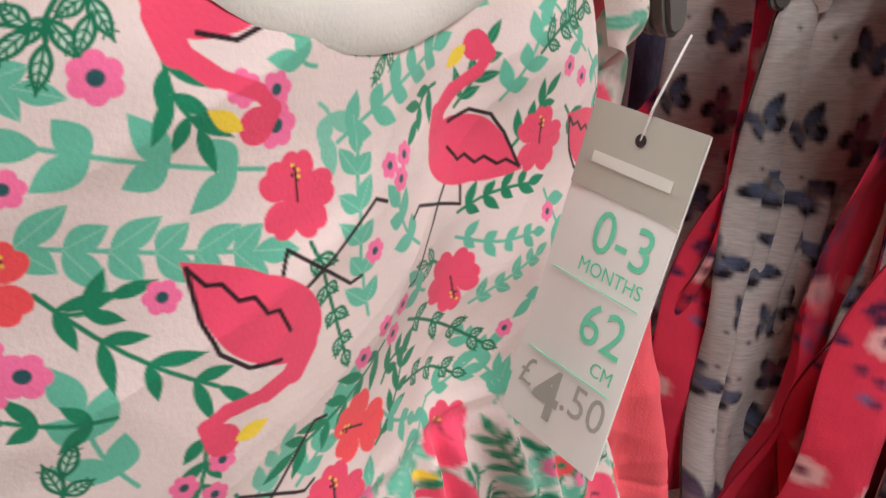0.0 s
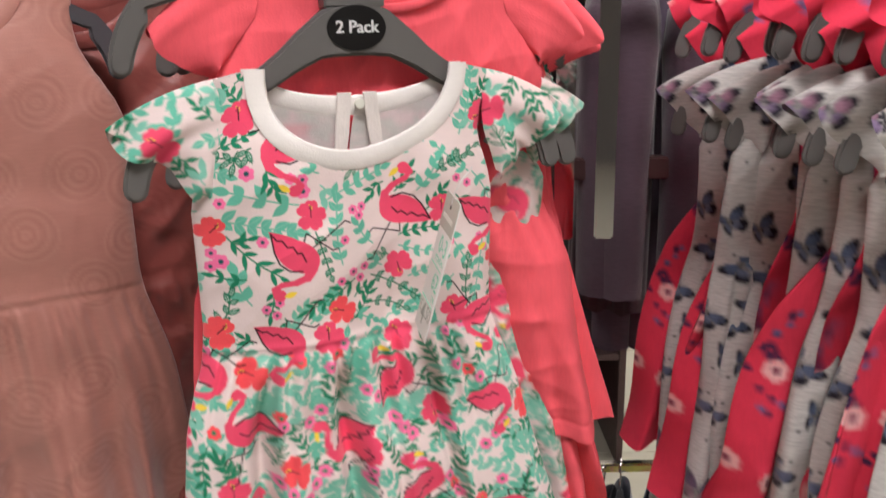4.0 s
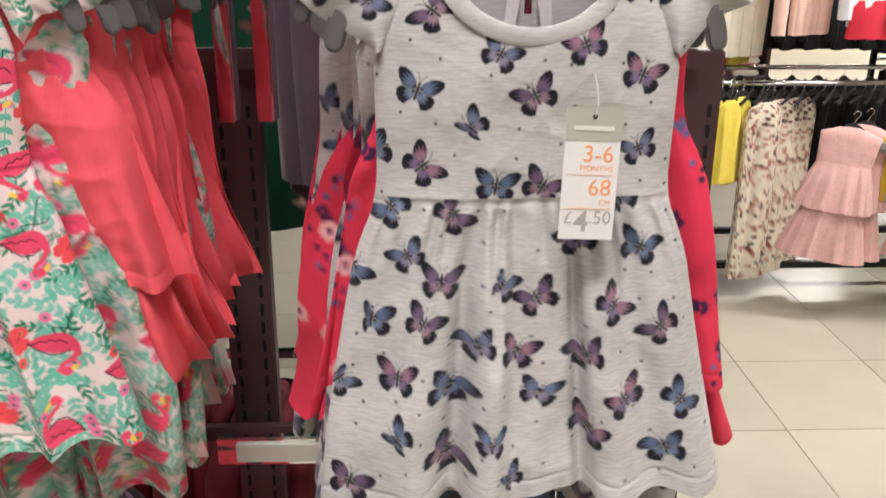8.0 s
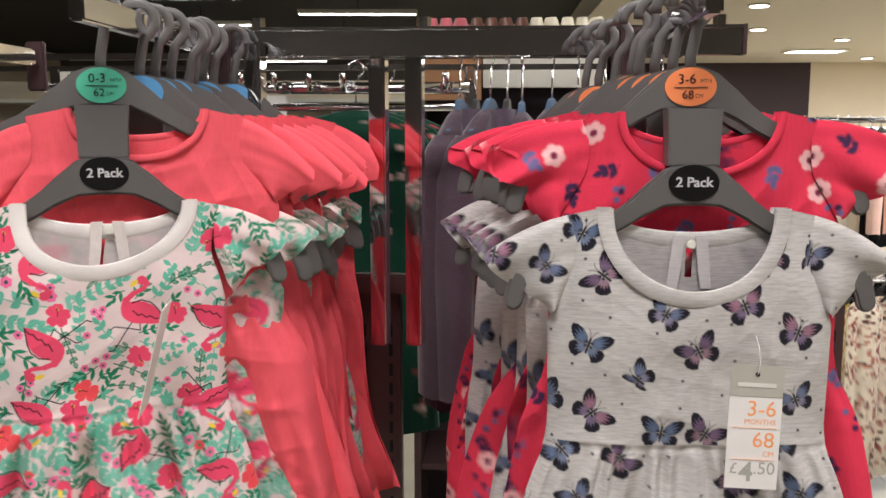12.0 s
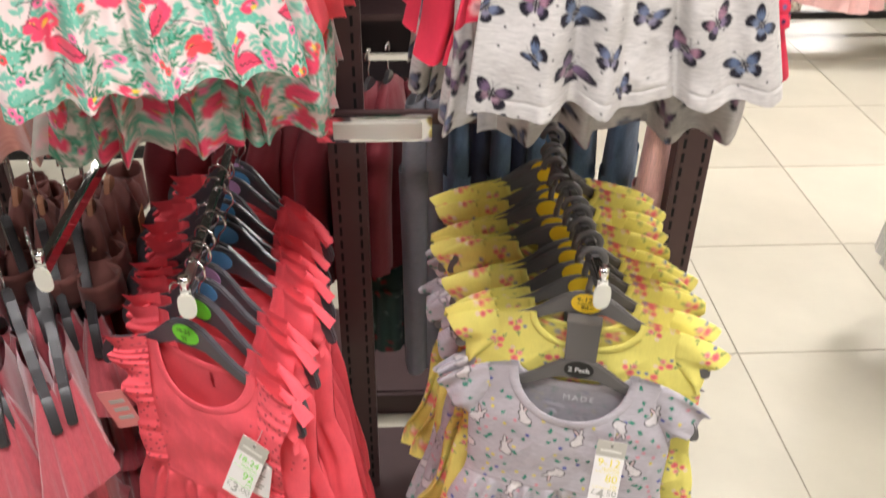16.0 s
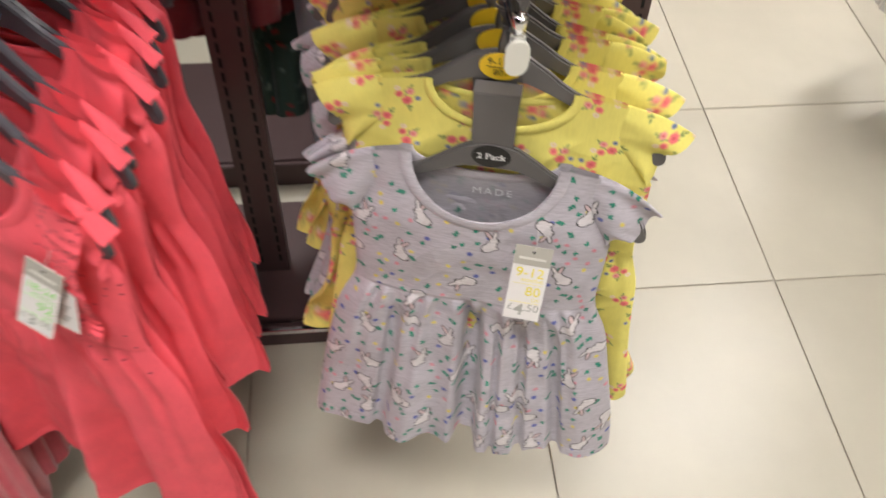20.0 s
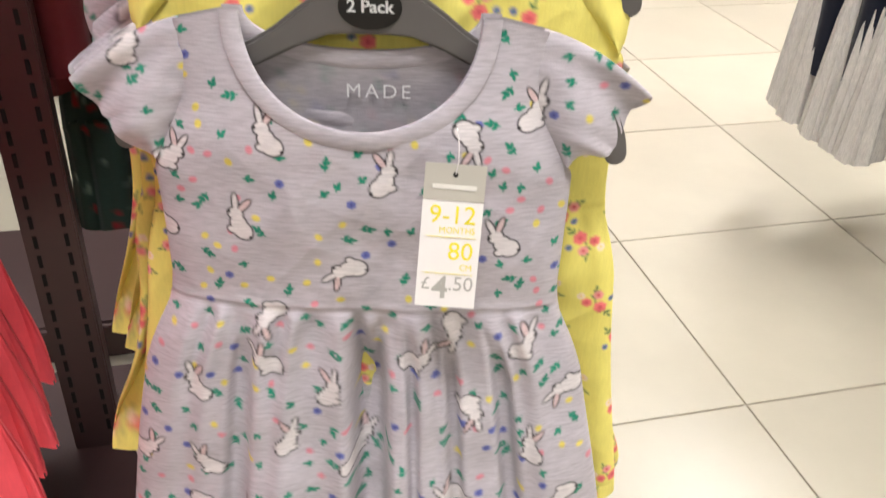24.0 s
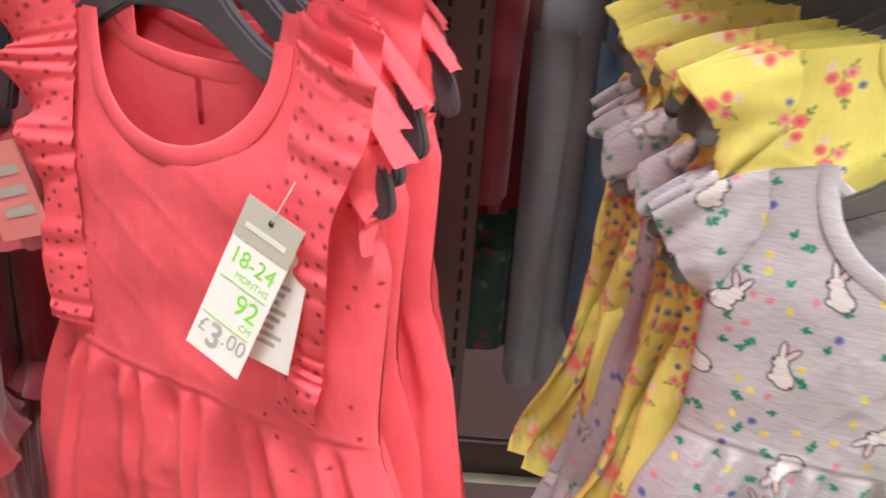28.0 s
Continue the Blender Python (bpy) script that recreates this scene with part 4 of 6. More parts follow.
def price_tag(m, ink, size_text, small, cm_text, price, label):
    """A white card tag with a grey band, size, price and the clear thread that holds it. Its origin is the punched hole."""
    tag = tagged(new("price_tag"), label, "price tag")
    tag.matrix_basis = m
    w, h = 0.0180, 0.0870
    card = part("card", plate_bm([(-w, 0.006), (w, 0.006), (w, -h + 0.006), (-w, -h + 0.006)], 0, 0.0006), M_CARD, tag)
    band = part("grey_band", plate_bm([(-w, 0.0062), (w, 0.0062), (w, -0.0155), (-w, -0.0155)], -0.0004, -0.0001), M_CARDBAND, card, "grey band with a pale bar")
    part("bar", plate_bm([(-0.0130, -0.0060), (0.0130, -0.0060), (0.0130, -0.0088), (-0.0130, -0.0088)], -0.0008, -0.0006), M_BAR, band)
    part("hole", plate_bm(ellipse(0, 0, 0.0016, 0.0016, 12), -0.0008, -0.0005), M_BLACKINK, band)
    part("thread", tube_bm([(0, -0.0005, 0), (0.001, -0.0012, 0.008), (0.0005, 0.002, 0.018), (-0.001, 0.006, 0.026)], 0.00035, 6), M_THREAD, tag)
    ink = INK[ink]
    y = -0.00025
    lettering(size_text, 0.0155 if len(size_text) < 5 else 0.0125, ink, card, pose(0.0145, y, -0.0245, 90), align="RIGHT")
    lettering(cm_text, 0.0155, ink, card, pose(0.0145, y, -0.0465, 90), align="RIGHT")
    lettering(price[0], 0.0110, M_PRICE, card, pose(-0.0155, y, -0.0670, 90), align="LEFT")
    lettering(price[1], 0.0190, M_PRICE, card, pose(-0.0085, y, -0.0695, 90), align="LEFT", bold=0.0004)
    lettering(price[2:], 0.0125, M_PRICE, card, pose(0.0010, y, -0.0665, 90), align="LEFT")
    lettering(small, 0.0052, ink, card, pose(0.0145, y, -0.0335, 90), align="RIGHT")
    lettering("CM", 0.0052, ink, card, pose(0.0145, y, -0.0560, 90), align="RIGHT")
    for z in (-0.0375, -0.0600):
        part("rule", box_bm(-0.0150, 0.0150, -0.0006, -0.0003, z - 0.0001, z + 0.0001), ink, card)
    return tag


# ---- floor, ceiling, walls ----
TX, TY, T = 1.188, 0.585, 0.5
floor = tagged(new("floor"), "polished beige stone tiles with thin grey joints", "floor", kind="structure")
part("bed", box_bm(-9, 14, -8, 19, -0.12, -0.004), M_GROUT, floor)
tile_me = None
verts, faces = [], []
for i in range(-20, 25):
    for j in range(-17, 36):
        x, y = TX + T * i, TY + T * j
        if x < -8.9 or x + T > 13.9 or y < -7.9 or y + T > 18.4 or (-2 <= i < 8 and -4 <= j < 13):
            continue
        n = len(verts)
        for z in (-0.0038, 0.0):
            verts += [(x + 0.0015, y + 0.0015, z), (x + T - 0.0015, y + 0.0015, z), (x + T - 0.0015, y + T - 0.0015, z), (x + 0.0015, y + T - 0.0015, z)]
        faces += [(n + 4, n + 5, n + 6, n + 7)] + [(n + k, n + (k + 1) % 4, n + 4 + (k + 1) % 4, n + 4 + k) for k in range(4)]
far_me = bpy.data.meshes.new("distant_tiles")
far_me.from_pydata(verts, [], faces)
far = link_mesh("distant_tiles", far_me, M_TILE, floor)
tagged(far, kind="stuff")


def shell(name, label, cat, *boxes, mat):
    bm = bmesh.new()
    for x0, x1, y0, y1, z0, z1 in boxes:
        bmesh.ops.create_cube(bm, size=1, matrix=Matrix.LocRotScale(((x0 + x1) / 2, (y0 + y1) / 2, (z0 + z1) / 2), None, (x1 - x0, y1 - y0, z1 - z0)))
    ob = part(name, bm, mat, None)
    return tagged(ob, label, cat, kind="structure")


shell("wall_north", "cream painted back wall of the store", "wall", (7.0, 14, 18.5, 18.8, 0, 3.3), mat=M_WALL)
shell("wall_north_grey", "grey recess in the back wall of the store", "wall", (-9, 3.6, 18.5, 18.8, 0, 3.3), mat=M_GREYWALL)
shell("wall_north_dark", "dark recess in the back wall of the store", "wall", (3.6, 7.0, 18.5, 18.8, 0, 3.3), mat=M_DARKWALL)
shell("wall_south", "grey painted wall behind the aisle", "wall", (-9, 14, -8.3, -8, 0, 3.3), mat=M_GREYWALL)
shell("wall_east", "cream painted side wall of the store", "wall", (14, 14.3, -8.3, 18.8, 0, 3.3), mat=M_WALL)
shell("wall_west", "cream painted side wall of the store", "wall", (-9.3, -9, -8.3, 18.8, 0, 3.3), mat=M_WALL)
shell("ceiling", "smooth cream ceiling over the aisle", "ceiling", (1.6, 14, -8, 18.5, CEIL, CEIL + 0.3), mat=M_CEIL)
shell("ceiling_dark", "black open ceiling behind a dropped edge", "ceiling", (-9, 1.6, -8, 18.5, CEIL + 0.25, CEIL + 0.5), mat=M_DARKCEIL)
shell("ceiling_edge", "white dropped edge of the ceiling", "ceiling edge", (1.5, 1.6, -8, 18.5, CEIL - 0.05, CEIL + 0.3), mat=M_CEIL)


def ceiling_light(x, y, z=CEIL):
    ob = tagged(new("ceiling_light"), "lit rectangular recessed ceiling light with a white frame", "ceiling light", group="ceiling lights")
    ob.matrix_basis = pose(x, y, z)
    bm = box_bm(-0.5, 0.5, -0.26, 0.26, -0.03, -0.001, 0.004)
    part("frame", bm, M_PLAIN, ob)
    part("diffuser", box_bm(-0.44, 0.44, -0.2, 0.2, -0.036, -0.031), M_LIGHT, ob)
    return ob


first_light = ceiling_light(*LAMPS[0], CEIL + 0.24)
for lx, ly in LAMPS[1:]:
    copy_thing(first_light, pose(lx, ly, CEIL if lx > 1.5 else CEIL + 0.24))


def downlight(x, y):
    ob = tagged(new("downlight"), "small round lit recessed downlight", "downlight", group="ceiling downlights")
    ob.matrix_basis = pose(x, y, CEIL)
    bm = bmesh.new()
    bmesh.ops.create_cone(bm, cap_ends=True, segments=20, radius1=0.13, radius2=0.12, depth=0.02, matrix=Matrix.Translation((0, 0, -0.01)))
    part("rim", bm, M_PLAIN, ob, smooth=False)
    bm = bmesh.new()
    bmesh.ops.create_cone(bm, cap_ends=True, segments=20, radius1=0.10, radius2=0.10, depth=0.006, matrix=Matrix.Translation((0, 0, -0.024)))
    part("diffuser", bm, M_LIGHT, ob)
    return ob


first_down = downlight(3.0, 7.2)
for lx, ly in ((4.4, 8.6), (5.7, 13.5), (7.4, 15.1), (7.6, 17.2), (4.0, 12.0), (5.4, 10.4), (6.3, 12.0), (8.6, 14.0), (3.3, 9.6), (9.5, 16.8)):
    copy_thing(first_down, pose(lx, ly, CEIL))

# ---- the rack: slotted uprights, chrome posts, rails and arms ----
RACK_Y = 0.60
XL, XR = 0.078, 0.522
ARM_UP, ARM_LOW = 1.708, 0.940


def upright(x, y, top=1.42, kind="slotted_upright"):
    ob = tagged(new(kind), "brown painted steel upright with two columns of slots", "upright", group="rack uprights")
    ob.matrix_basis = pose(x, y, 0)
    part("tube", box_bm(-0.030, 0.030, -0.012, 0.016, 0.02, top, 0.002), M_STEEL, ob)
    bm = bmesh.new()
    for c in (-0.017, 0.017):
        z = 0.10
        while z < top - 0.05:
            bmesh.ops.create_cube(bm, size=1, matrix=Matrix.LocRotScale((c, -0.0125, z), None, (0.0045, 0.002, 0.016)))
            z += 0.026
    tagged(part("perforation", bm, M_SLOT, ob), kind="stuff")
    return ob


up1 = upright(0.228, 0.64)
copy_thing(up1, pose(0.79, 0.64, 0))
copy_thing(up1, pose(-0.34, 0.64, 0))


def chrome_post(x, y, z0, z1, r=0.0095, label="square chrome post of the rack"):
    ob = part("chrome_post", box_bm(-r, r, -r, r, z0, z1, 0.002), M_CHROME, None)
    ob.matrix_basis = pose(x, y, 0, 0, 0, -9)
    return tagged(ob, label, "post", group="rack posts")


for px in (0.2475, 0.288):
    chrome_post(px, 0.51, 1.36, 1.686)
chrome_post(0.118, 0.474, 1.60, 1.70)


def rail(name, pts, r, label, mat=M_CHROME, cat="rail"):
    return tagged(part(name, tube_bm(pts, r, 12), mat, None, smooth=True), label, cat)


top_rail = tagged(new("top_rail"), "flat chrome rail with bolt heads across the rack's top", "rail")
part("bar", box_bm(0.09, 0.64, 0.486, 0.4985, 1.689, 1.713, 0.002), M_CHROME, top_rail)
part("upper_lip", box_bm(0.09, 0.64, 0.4825, 0.502, 1.7134, 1.7165, 0.001), M_CHROME, top_rail)
part("lower_lip", box_bm(0.09, 0.64, 0.4825, 0.502, 1.6855, 1.6886, 0.001), M_CHROME, top_rail)
for ex_ in (0.0895, 0.6405):
    part("end_cap", box_bm(ex_ - 0.002, ex_ + 0.002, 0.482, 0.5025, 1.685, 1.717, 0.0005), M_STEEL, top_rail, "brown end cap")
tagged(part("back_rail", box_bm(-0.34, 0.63, 0.732, 0.748, 1.702, 1.711, 0.002), M_CHROME, None), "flat chrome rail along the back of the rack", "rail")
tagged(part("cross_bar", box_bm(-0.33, 0.78, 0.605, 0.622, 1.40, 1.425, 0.002), M_STEEL, None), "brown steel cross bar of the rack", "rail")
tagged(part("low_cross_bar", box_bm(-0.33, 0.78, 0.605, 0.622, 0.905, 0.925, 0.002), M_STEEL, None), "brown steel cross bar at half height", "rail")
for nx_ in (0.118, 0.30, 0.616):
    bm = tube_bm([(nx_, 0.4925, 1.7166), (nx_, 0.4925, 1.721), (nx_, 0.4925, 1.727)], 0.008, 6)
    part("bolt_head", bm, M_CHROME, top_rail)
strip = tagged(new("price_rail"), "white ticket strip on a short chrome bar", "ticket strip")
part("bar", box_bm(0.19, 0.36, 0.548, 0.560, 0.905, 0.945, 0.002), M_CHROME, strip)
part("strip", box_bm(0.215, 0.345, 0.543, 0.5475, 0.912, 0.938, 0.001), M_PLAIN, strip)

# base of the rack that stands back to back with this one
behind = tagged(new("rear_rack_base"), "brown steel base of the rack standing behind", "rack base")
part("shelf", box_bm(-0.42, 0.82, 0.915, 1.24, 0.05, 0.062, 0.002), M_STEEL, behind)
part("front_lip", box_bm(-0.42, 0.82, 0.902, 0.9145, 0.0, 0.060, 0.002), M_STEEL, behind)
for fx in (-0.34, 0.228, 0.79):
    part("foot", box_bm(fx - 0.03, fx + 0.03, 0.916, 1.22, 0.0, 0.049, 0.003), M_STEEL, behind)

# open plinth
plinth = tagged(new("rack_base"), "brown steel base of the rack with a pale front lip", "rack base")
part("front_lip", box_bm(-0.42, 0.82, 0.505, 0.517, 0.0, 0.055, 0.002), M_STEEL, plinth)
part("lip_edge", box_bm(-0.42, 0.82, 0.497, 0.5045, 0.045, 0.056, 0.001), M_CHROME, plinth)
part("shelf", box_bm(-0.42, 0.82, 0.52, 0.80, 0.05, 0.062, 0.002), M_STEEL, plinth)
for fx in (-0.34, 0.228, 0.79):
    part("foot", box_bm(fx - 0.03, fx + 0.03, 0.53, 0.80, 0.0, 0.049, 0.003), M_STEEL, plinth)


def display_arm(x, z, y0=0.145, y1=0.60, label="chrome display arm with a white end plate", plate=True):
    ob = tagged(new("display_arm"), label, "display arm", group="display arms")
    ob.matrix_basis = pose(x, 0, z)
    part("bar", box_bm(-0.006, 0.006, y0, y1, -0.020, 0.0, 0.002), M_CHROME, ob)
    part("stop_pin", tube_bm([(0, y0 + 0.004, 0.0), (0, y0 + 0.004, 0.008), (0, y0 + 0.004, 0.013)], 0.006, 10), M_CHROME, ob, smooth=True)
    pl = [(0.010 * math.cos(a), -0.022 + 0.017 * math.copysign(abs(math.sin(a)) ** 0.6, math.sin(a))) for a in [k * math.pi / 10 for k in range(20)]]
    if plate:
        part("end_plate", plate_bm(pl, y0 - 0.003, y0 - 0.0002, 0.0008), M_PLAIN, ob, "white plastic end plate")
    part("bracket", box_bm(-0.012, 0.012, y1 - 0.004, y1 + 0.004, -0.05, 0.01, 0.002), M_STEEL, ob)
    return ob


display_arm(XL, ARM_LOW)
display_arm(XR + 0.008, ARM_LOW)
display_arm(XL, ARM_UP - 0.004, 0.145, 0.480, "chrome display arm fixed under the top rail", False)
display_arm(XR, ARM_UP - 0.004, 0.13, 0.480, "chrome display arm fixed under the top rail", False)
display_arm(-0.091, ARM_LOW, 0.20, 0.60)

# ---- two-piece packs and dresses on the arms ----
G_FL = dict(crumple=0.0012, fine=0.00034, shear=-0.008, dents=((0.024, 0.009, 0.022), (-0.046, -0.004, 0.03)), chest=0.096, strap=0.086, neck=0.063, drop=0.054, arm=0.070, waist=0.165, length=0.385, hem=0.140, depth=0.0205, cap=0.060, angle=6, droop=0.22, folds=4, amp=0.010, gather=0.0042, fade=3.6, flare=0.5, keyhole=True, swirl=0.012, pleats=((-0.14, 0.024, 0.055), (0.42, 0.016, 0.05), (-0.62, 0.016, 0.05), (0.14, 0.008, 0.04)), seed=4, kick=0.035, bandw=0.0062)
G_CO = dict(chest=0.112, strap=0.084, neck=0.052, drop=0.040, arm=0.070, waist=0.17, length=0.352, hem=0.165, depth=0.012, cap=0.070, angle=14, droop=0.25, petal=0.9, ripple=0.0024, waves=2.2, folds=4, amp=0.018, flare=0.4, swirl=0.016, crumple=0.0026, seed=6, bandw=0.003)
G_BF = dict(crumple=0.0011, fine=0.0007, chest=0.103, strap=0.088, neck=0.063, drop=0.064, arm=0.074, waist=0.172, length=0.390, hem=0.150, depth=0.020, cap=0.064, angle=8, droop=0.2, waves=2.8, ripple=0.003, folds=4, amp=0.0085, gather=0.0044, fade=3.6, flare=0.5, keyhole=True, pleats=((0.28, 0.013, 0.04), (-0.35, 0.010, 0.05)), seed=9, kick=0.035, sag=0.008)
G_RD = dict(chest=0.108, strap=0.086, neck=0.058, drop=0.046, arm=0.075, waist=0.19, length=0.405, hem=0.165, depth=0.010, cap=0.068, angle=-2, droop=0.22, petal=0.8, waves=3.2, folds=4, amp=0.014, flare=0.4, crumple=0.0024, seed=12, bandw=0.003, ripple=0.0048)
G_BN = dict(fine=0.0008, chest=0.130, strap=0.108, neck=0.074, drop=0.070, arm=0.088, waist=0.190, length=0.445, hem=0.192, depth=0.026, cap=0.068, angle=10, droop=0.25, petal=0.85, waves=3.1, crisp=4, folds=3, amp=0.006, gather=0.0052, fade=2.8, crumple=0.0010, flare=0.5, backdrop=0.030, pleats=((0.02, 0.040, 0.075), (0.40, 0.014, 0.030), (-0.55, 0.012, 0.05), (0.22, 0.010, 0.025), (0.62, 0.014, 0.04)), seed=15, kick=0.03, ripple=0.005)
G_YE = dict(chest=0.148, strap=0.112, neck=0.066, drop=0.046, arm=0.09, waist=0.20, length=0.46, hem=0.19, depth=0.012, cap=0.062, angle=4, droop=0.2, petal=1.0, waves=2.6, folds=4, amp=0.014, flare=0.4, seed=18, bandw=0.0045, ripple=0.0038)
G_EY = dict(chest=0.128, strap=0.104, neck=0.068, drop=0.066, arm=0.092, waist=0.205, length=0.56, hem=0.205, depth=0.024, cap=0.040, folds=3, amp=0.022, gather=0.0058, fade=3.2, crumple=0.0011, flare=0.6, keyhole=True, seed=21, kick=0.0, ripple=0.007, angle=30)

KINDS = {
    "tropical": dict(low=(G_FL, tropical, WHITE, M_PRINT, lin(226, 205, 205), lin(240, 233, 228)), up=(G_CO, plain, CORAL, M_COTTON), disc="mint", text=("0-3", "62"), s=1.0, w=0.118,
                     shift=0.026, slide=0.0, lower=0.004, label="white tropical-print dress and coral dress on a double hanger", fine=0.0009),
    "winged": dict(low=(G_BF, winged, lin(208, 203, 199), M_MARL, lin(194, 188, 186), lin(208, 203, 199)), up=(G_RD, darkfloral, lin(235, 60, 88), M_COTTON), disc="orange", text=("3-6", "68"), s=1.0, w=0.113, shift=0.008,
                   label="grey marl printed dress and red floral dress on a double hanger", fine=0.00095),
    "meadow": dict(low=(G_BN, meadow, lin(203, 197, 204), M_LILAC, lin(194, 189, 194), lin(205, 199, 206)), up=(G_YE, posies(YELLOW, (lin(248, 128, 128), lin(250, 166, 160))), lin(247, 235, 128), M_COTTON), disc="yellow", text=("9-12", "80"), s=1.04, w=0.136, slide=-0.005, shift=0.004, drop=0.015,
                   label="lilac-grey printed dress and yellow floral dress on a double hanger", fine=0.0011),
}


def pack(kind, coarse, m, grow=1.0, vary=0):
    k = KINDS[kind]
    ob = tagged(new("dress_pack"), k["label"], "dress pack", group=kind + " dress packs")
    cell = 0.0023 if coarse else k["fine"]
    zo_strap, zd_strap = -0.139 * k["s"] - 0.018, -0.070 * k["s"] - 0.018
    g, paint, base, mat, lining, band = k["low"]
    g = dict(g, length=g["length"] * grow, hem=g["hem"] * grow, chest=g["chest"] * (1 + (grow - 1) * 0.5))
    if coarse:
        g.update(fine=None, dents=(), shear=0.0, chest=g["chest"] * {"tropical": 1.04, "winged": 1.0, "meadow": 0.92}[kind], seed=g["seed"] + 40 * vary, amp=g["amp"] * 1.9, hem=g["hem"] * {"tropical": 0.86, "winged": 0.80, "meadow": 0.86}[kind], crumple=0.0028, swirl=(0.010, -0.014, 0.004)[vary % 3], flutter=0.014, tuck=0.0, kick=(0.0, 0.012, 0.02)[vary % 3])
    dress(ob, g, paint, base, mat, (k.get("slide", 0.0), -0.0048, zo_strap - (0.0 if coarse else k.get("lower", 0.0))), cell, lining, band)
    g, paint, base, mat = k["up"]
    g = dict(g, length=g["length"] * grow)
    if coarse:
        g.update(seed=g["seed"] + 40 * vary, hem=g["hem"] * (0.95, 1.06, 0.9)[vary % 3] * (0.86 if kind == "tropical" else 1.0) * (1.12 if kind == "winged" else 1.0), chest=g["chest"] * (0.9 if kind == "tropical" else 1.0), amp=0.026, folds=4, crumple=0.0034, flutter=0.020, swirl=(0.018, -0.006, 0.030)[vary % 3])
    dress(ob, g, paint, base, mat, (k.get("shift", 0.0), 0.0158, zd_strap), 0.0030 if coarse else 0.0014, None, base, ("back_front", "back_rear", "back_sleeve", "back_neckband"))
    pack_hanger(ob, "blue" if coarse and kind == "tropical" else k["disc"], *k["text"], w=k["w"], s=k["s"], text=not coarse, drop=k.get("drop", 0.0))
    if not coarse and kind != "meadow":
        # placket strips and button beside the keyhole at the back of the neck
        tape = M_WHITE_RIB if kind == "tropical" else M_TAPE
        for sd in (-1, 1):
            pl = [(sd * 0.0035, -0.020), (sd * 0.0125, -0.020), (sd * 0.0165, -0.060), (sd * 0.0085, -0.060), (sd * 0.0060, -0.045)]
            part("placket", plate_bm([(x, z + zo_strap) for x, z in (pl if sd > 0 else pl[::-1])], -0.0042, -0.0030, 0.0004), tape, ob)
        part("button", plate_bm(ellipse(0.001, zo_strap - 0.027, 0.0034, 0.0034, 16), -0.0058, -0.0043, 0.0005), M_PLAIN, ob, "small pearl button")
    if kind == "meadow" and not coarse:
        inside = lettering("MADE", 0.0125, M_WHITEINK, ob, pose(0.004, -0.0022, zo_strap - 0.050, 90), "neck_print", space=1.3)
        tagged(inside, "white lettering printed inside the neck")
    ob.matrix_basis = m
    return ob


def fill_arm(kind, x, z, ys, seed, yaw=0.0, grow=1.0, drift=0.0):
    rng = random.Random(seed)
    made = [pack(kind, True, pose(x + drift * (v + 1), ys[v], z, 0, 0, yaw + rng.uniform(-5, 5)), grow, v) for v in range(3)]
    for i, y in enumerate(ys[3:]):
        copy_thing(made[(i + i // 3) % 3], pose(x + rng.uniform(-0.010, 0.010) + drift * (i + 4), y + rng.uniform(-0.007, 0.007), z + rng.uniform(-0.006, 0.004), rng.uniform(-1.5, 1.5), rng.uniform(-1.5, 1.5), yaw + rng.uniform(-13, 13)))


pack("tropical", False, pose(0.069, 0.200, ARM_UP + 0.004, 0, 0, 21))
fill_arm("tropical", XL, ARM_UP, [0.244 + 0.029 * i for i in range(8)], 3, 17, 1.25, 0.003)
pack("winged", False, pose(XR - 0.003, 0.168, ARM_UP, 0, 0, 1))
fill_arm("winged", XR - 0.003, ARM_UP, [0.206 + 0.036 * i for i in range(7)], 5, -7, 1.16, -0.007)
pack("meadow", False, pose(XR + 0.004, 0.185, ARM_LOW, 0, 0, -14))
fill_arm("meadow", XR + 0.008, ARM_LOW, [0.218 + 0.030 * i for i in range(11)], 8, -6, 1.03, -0.001)


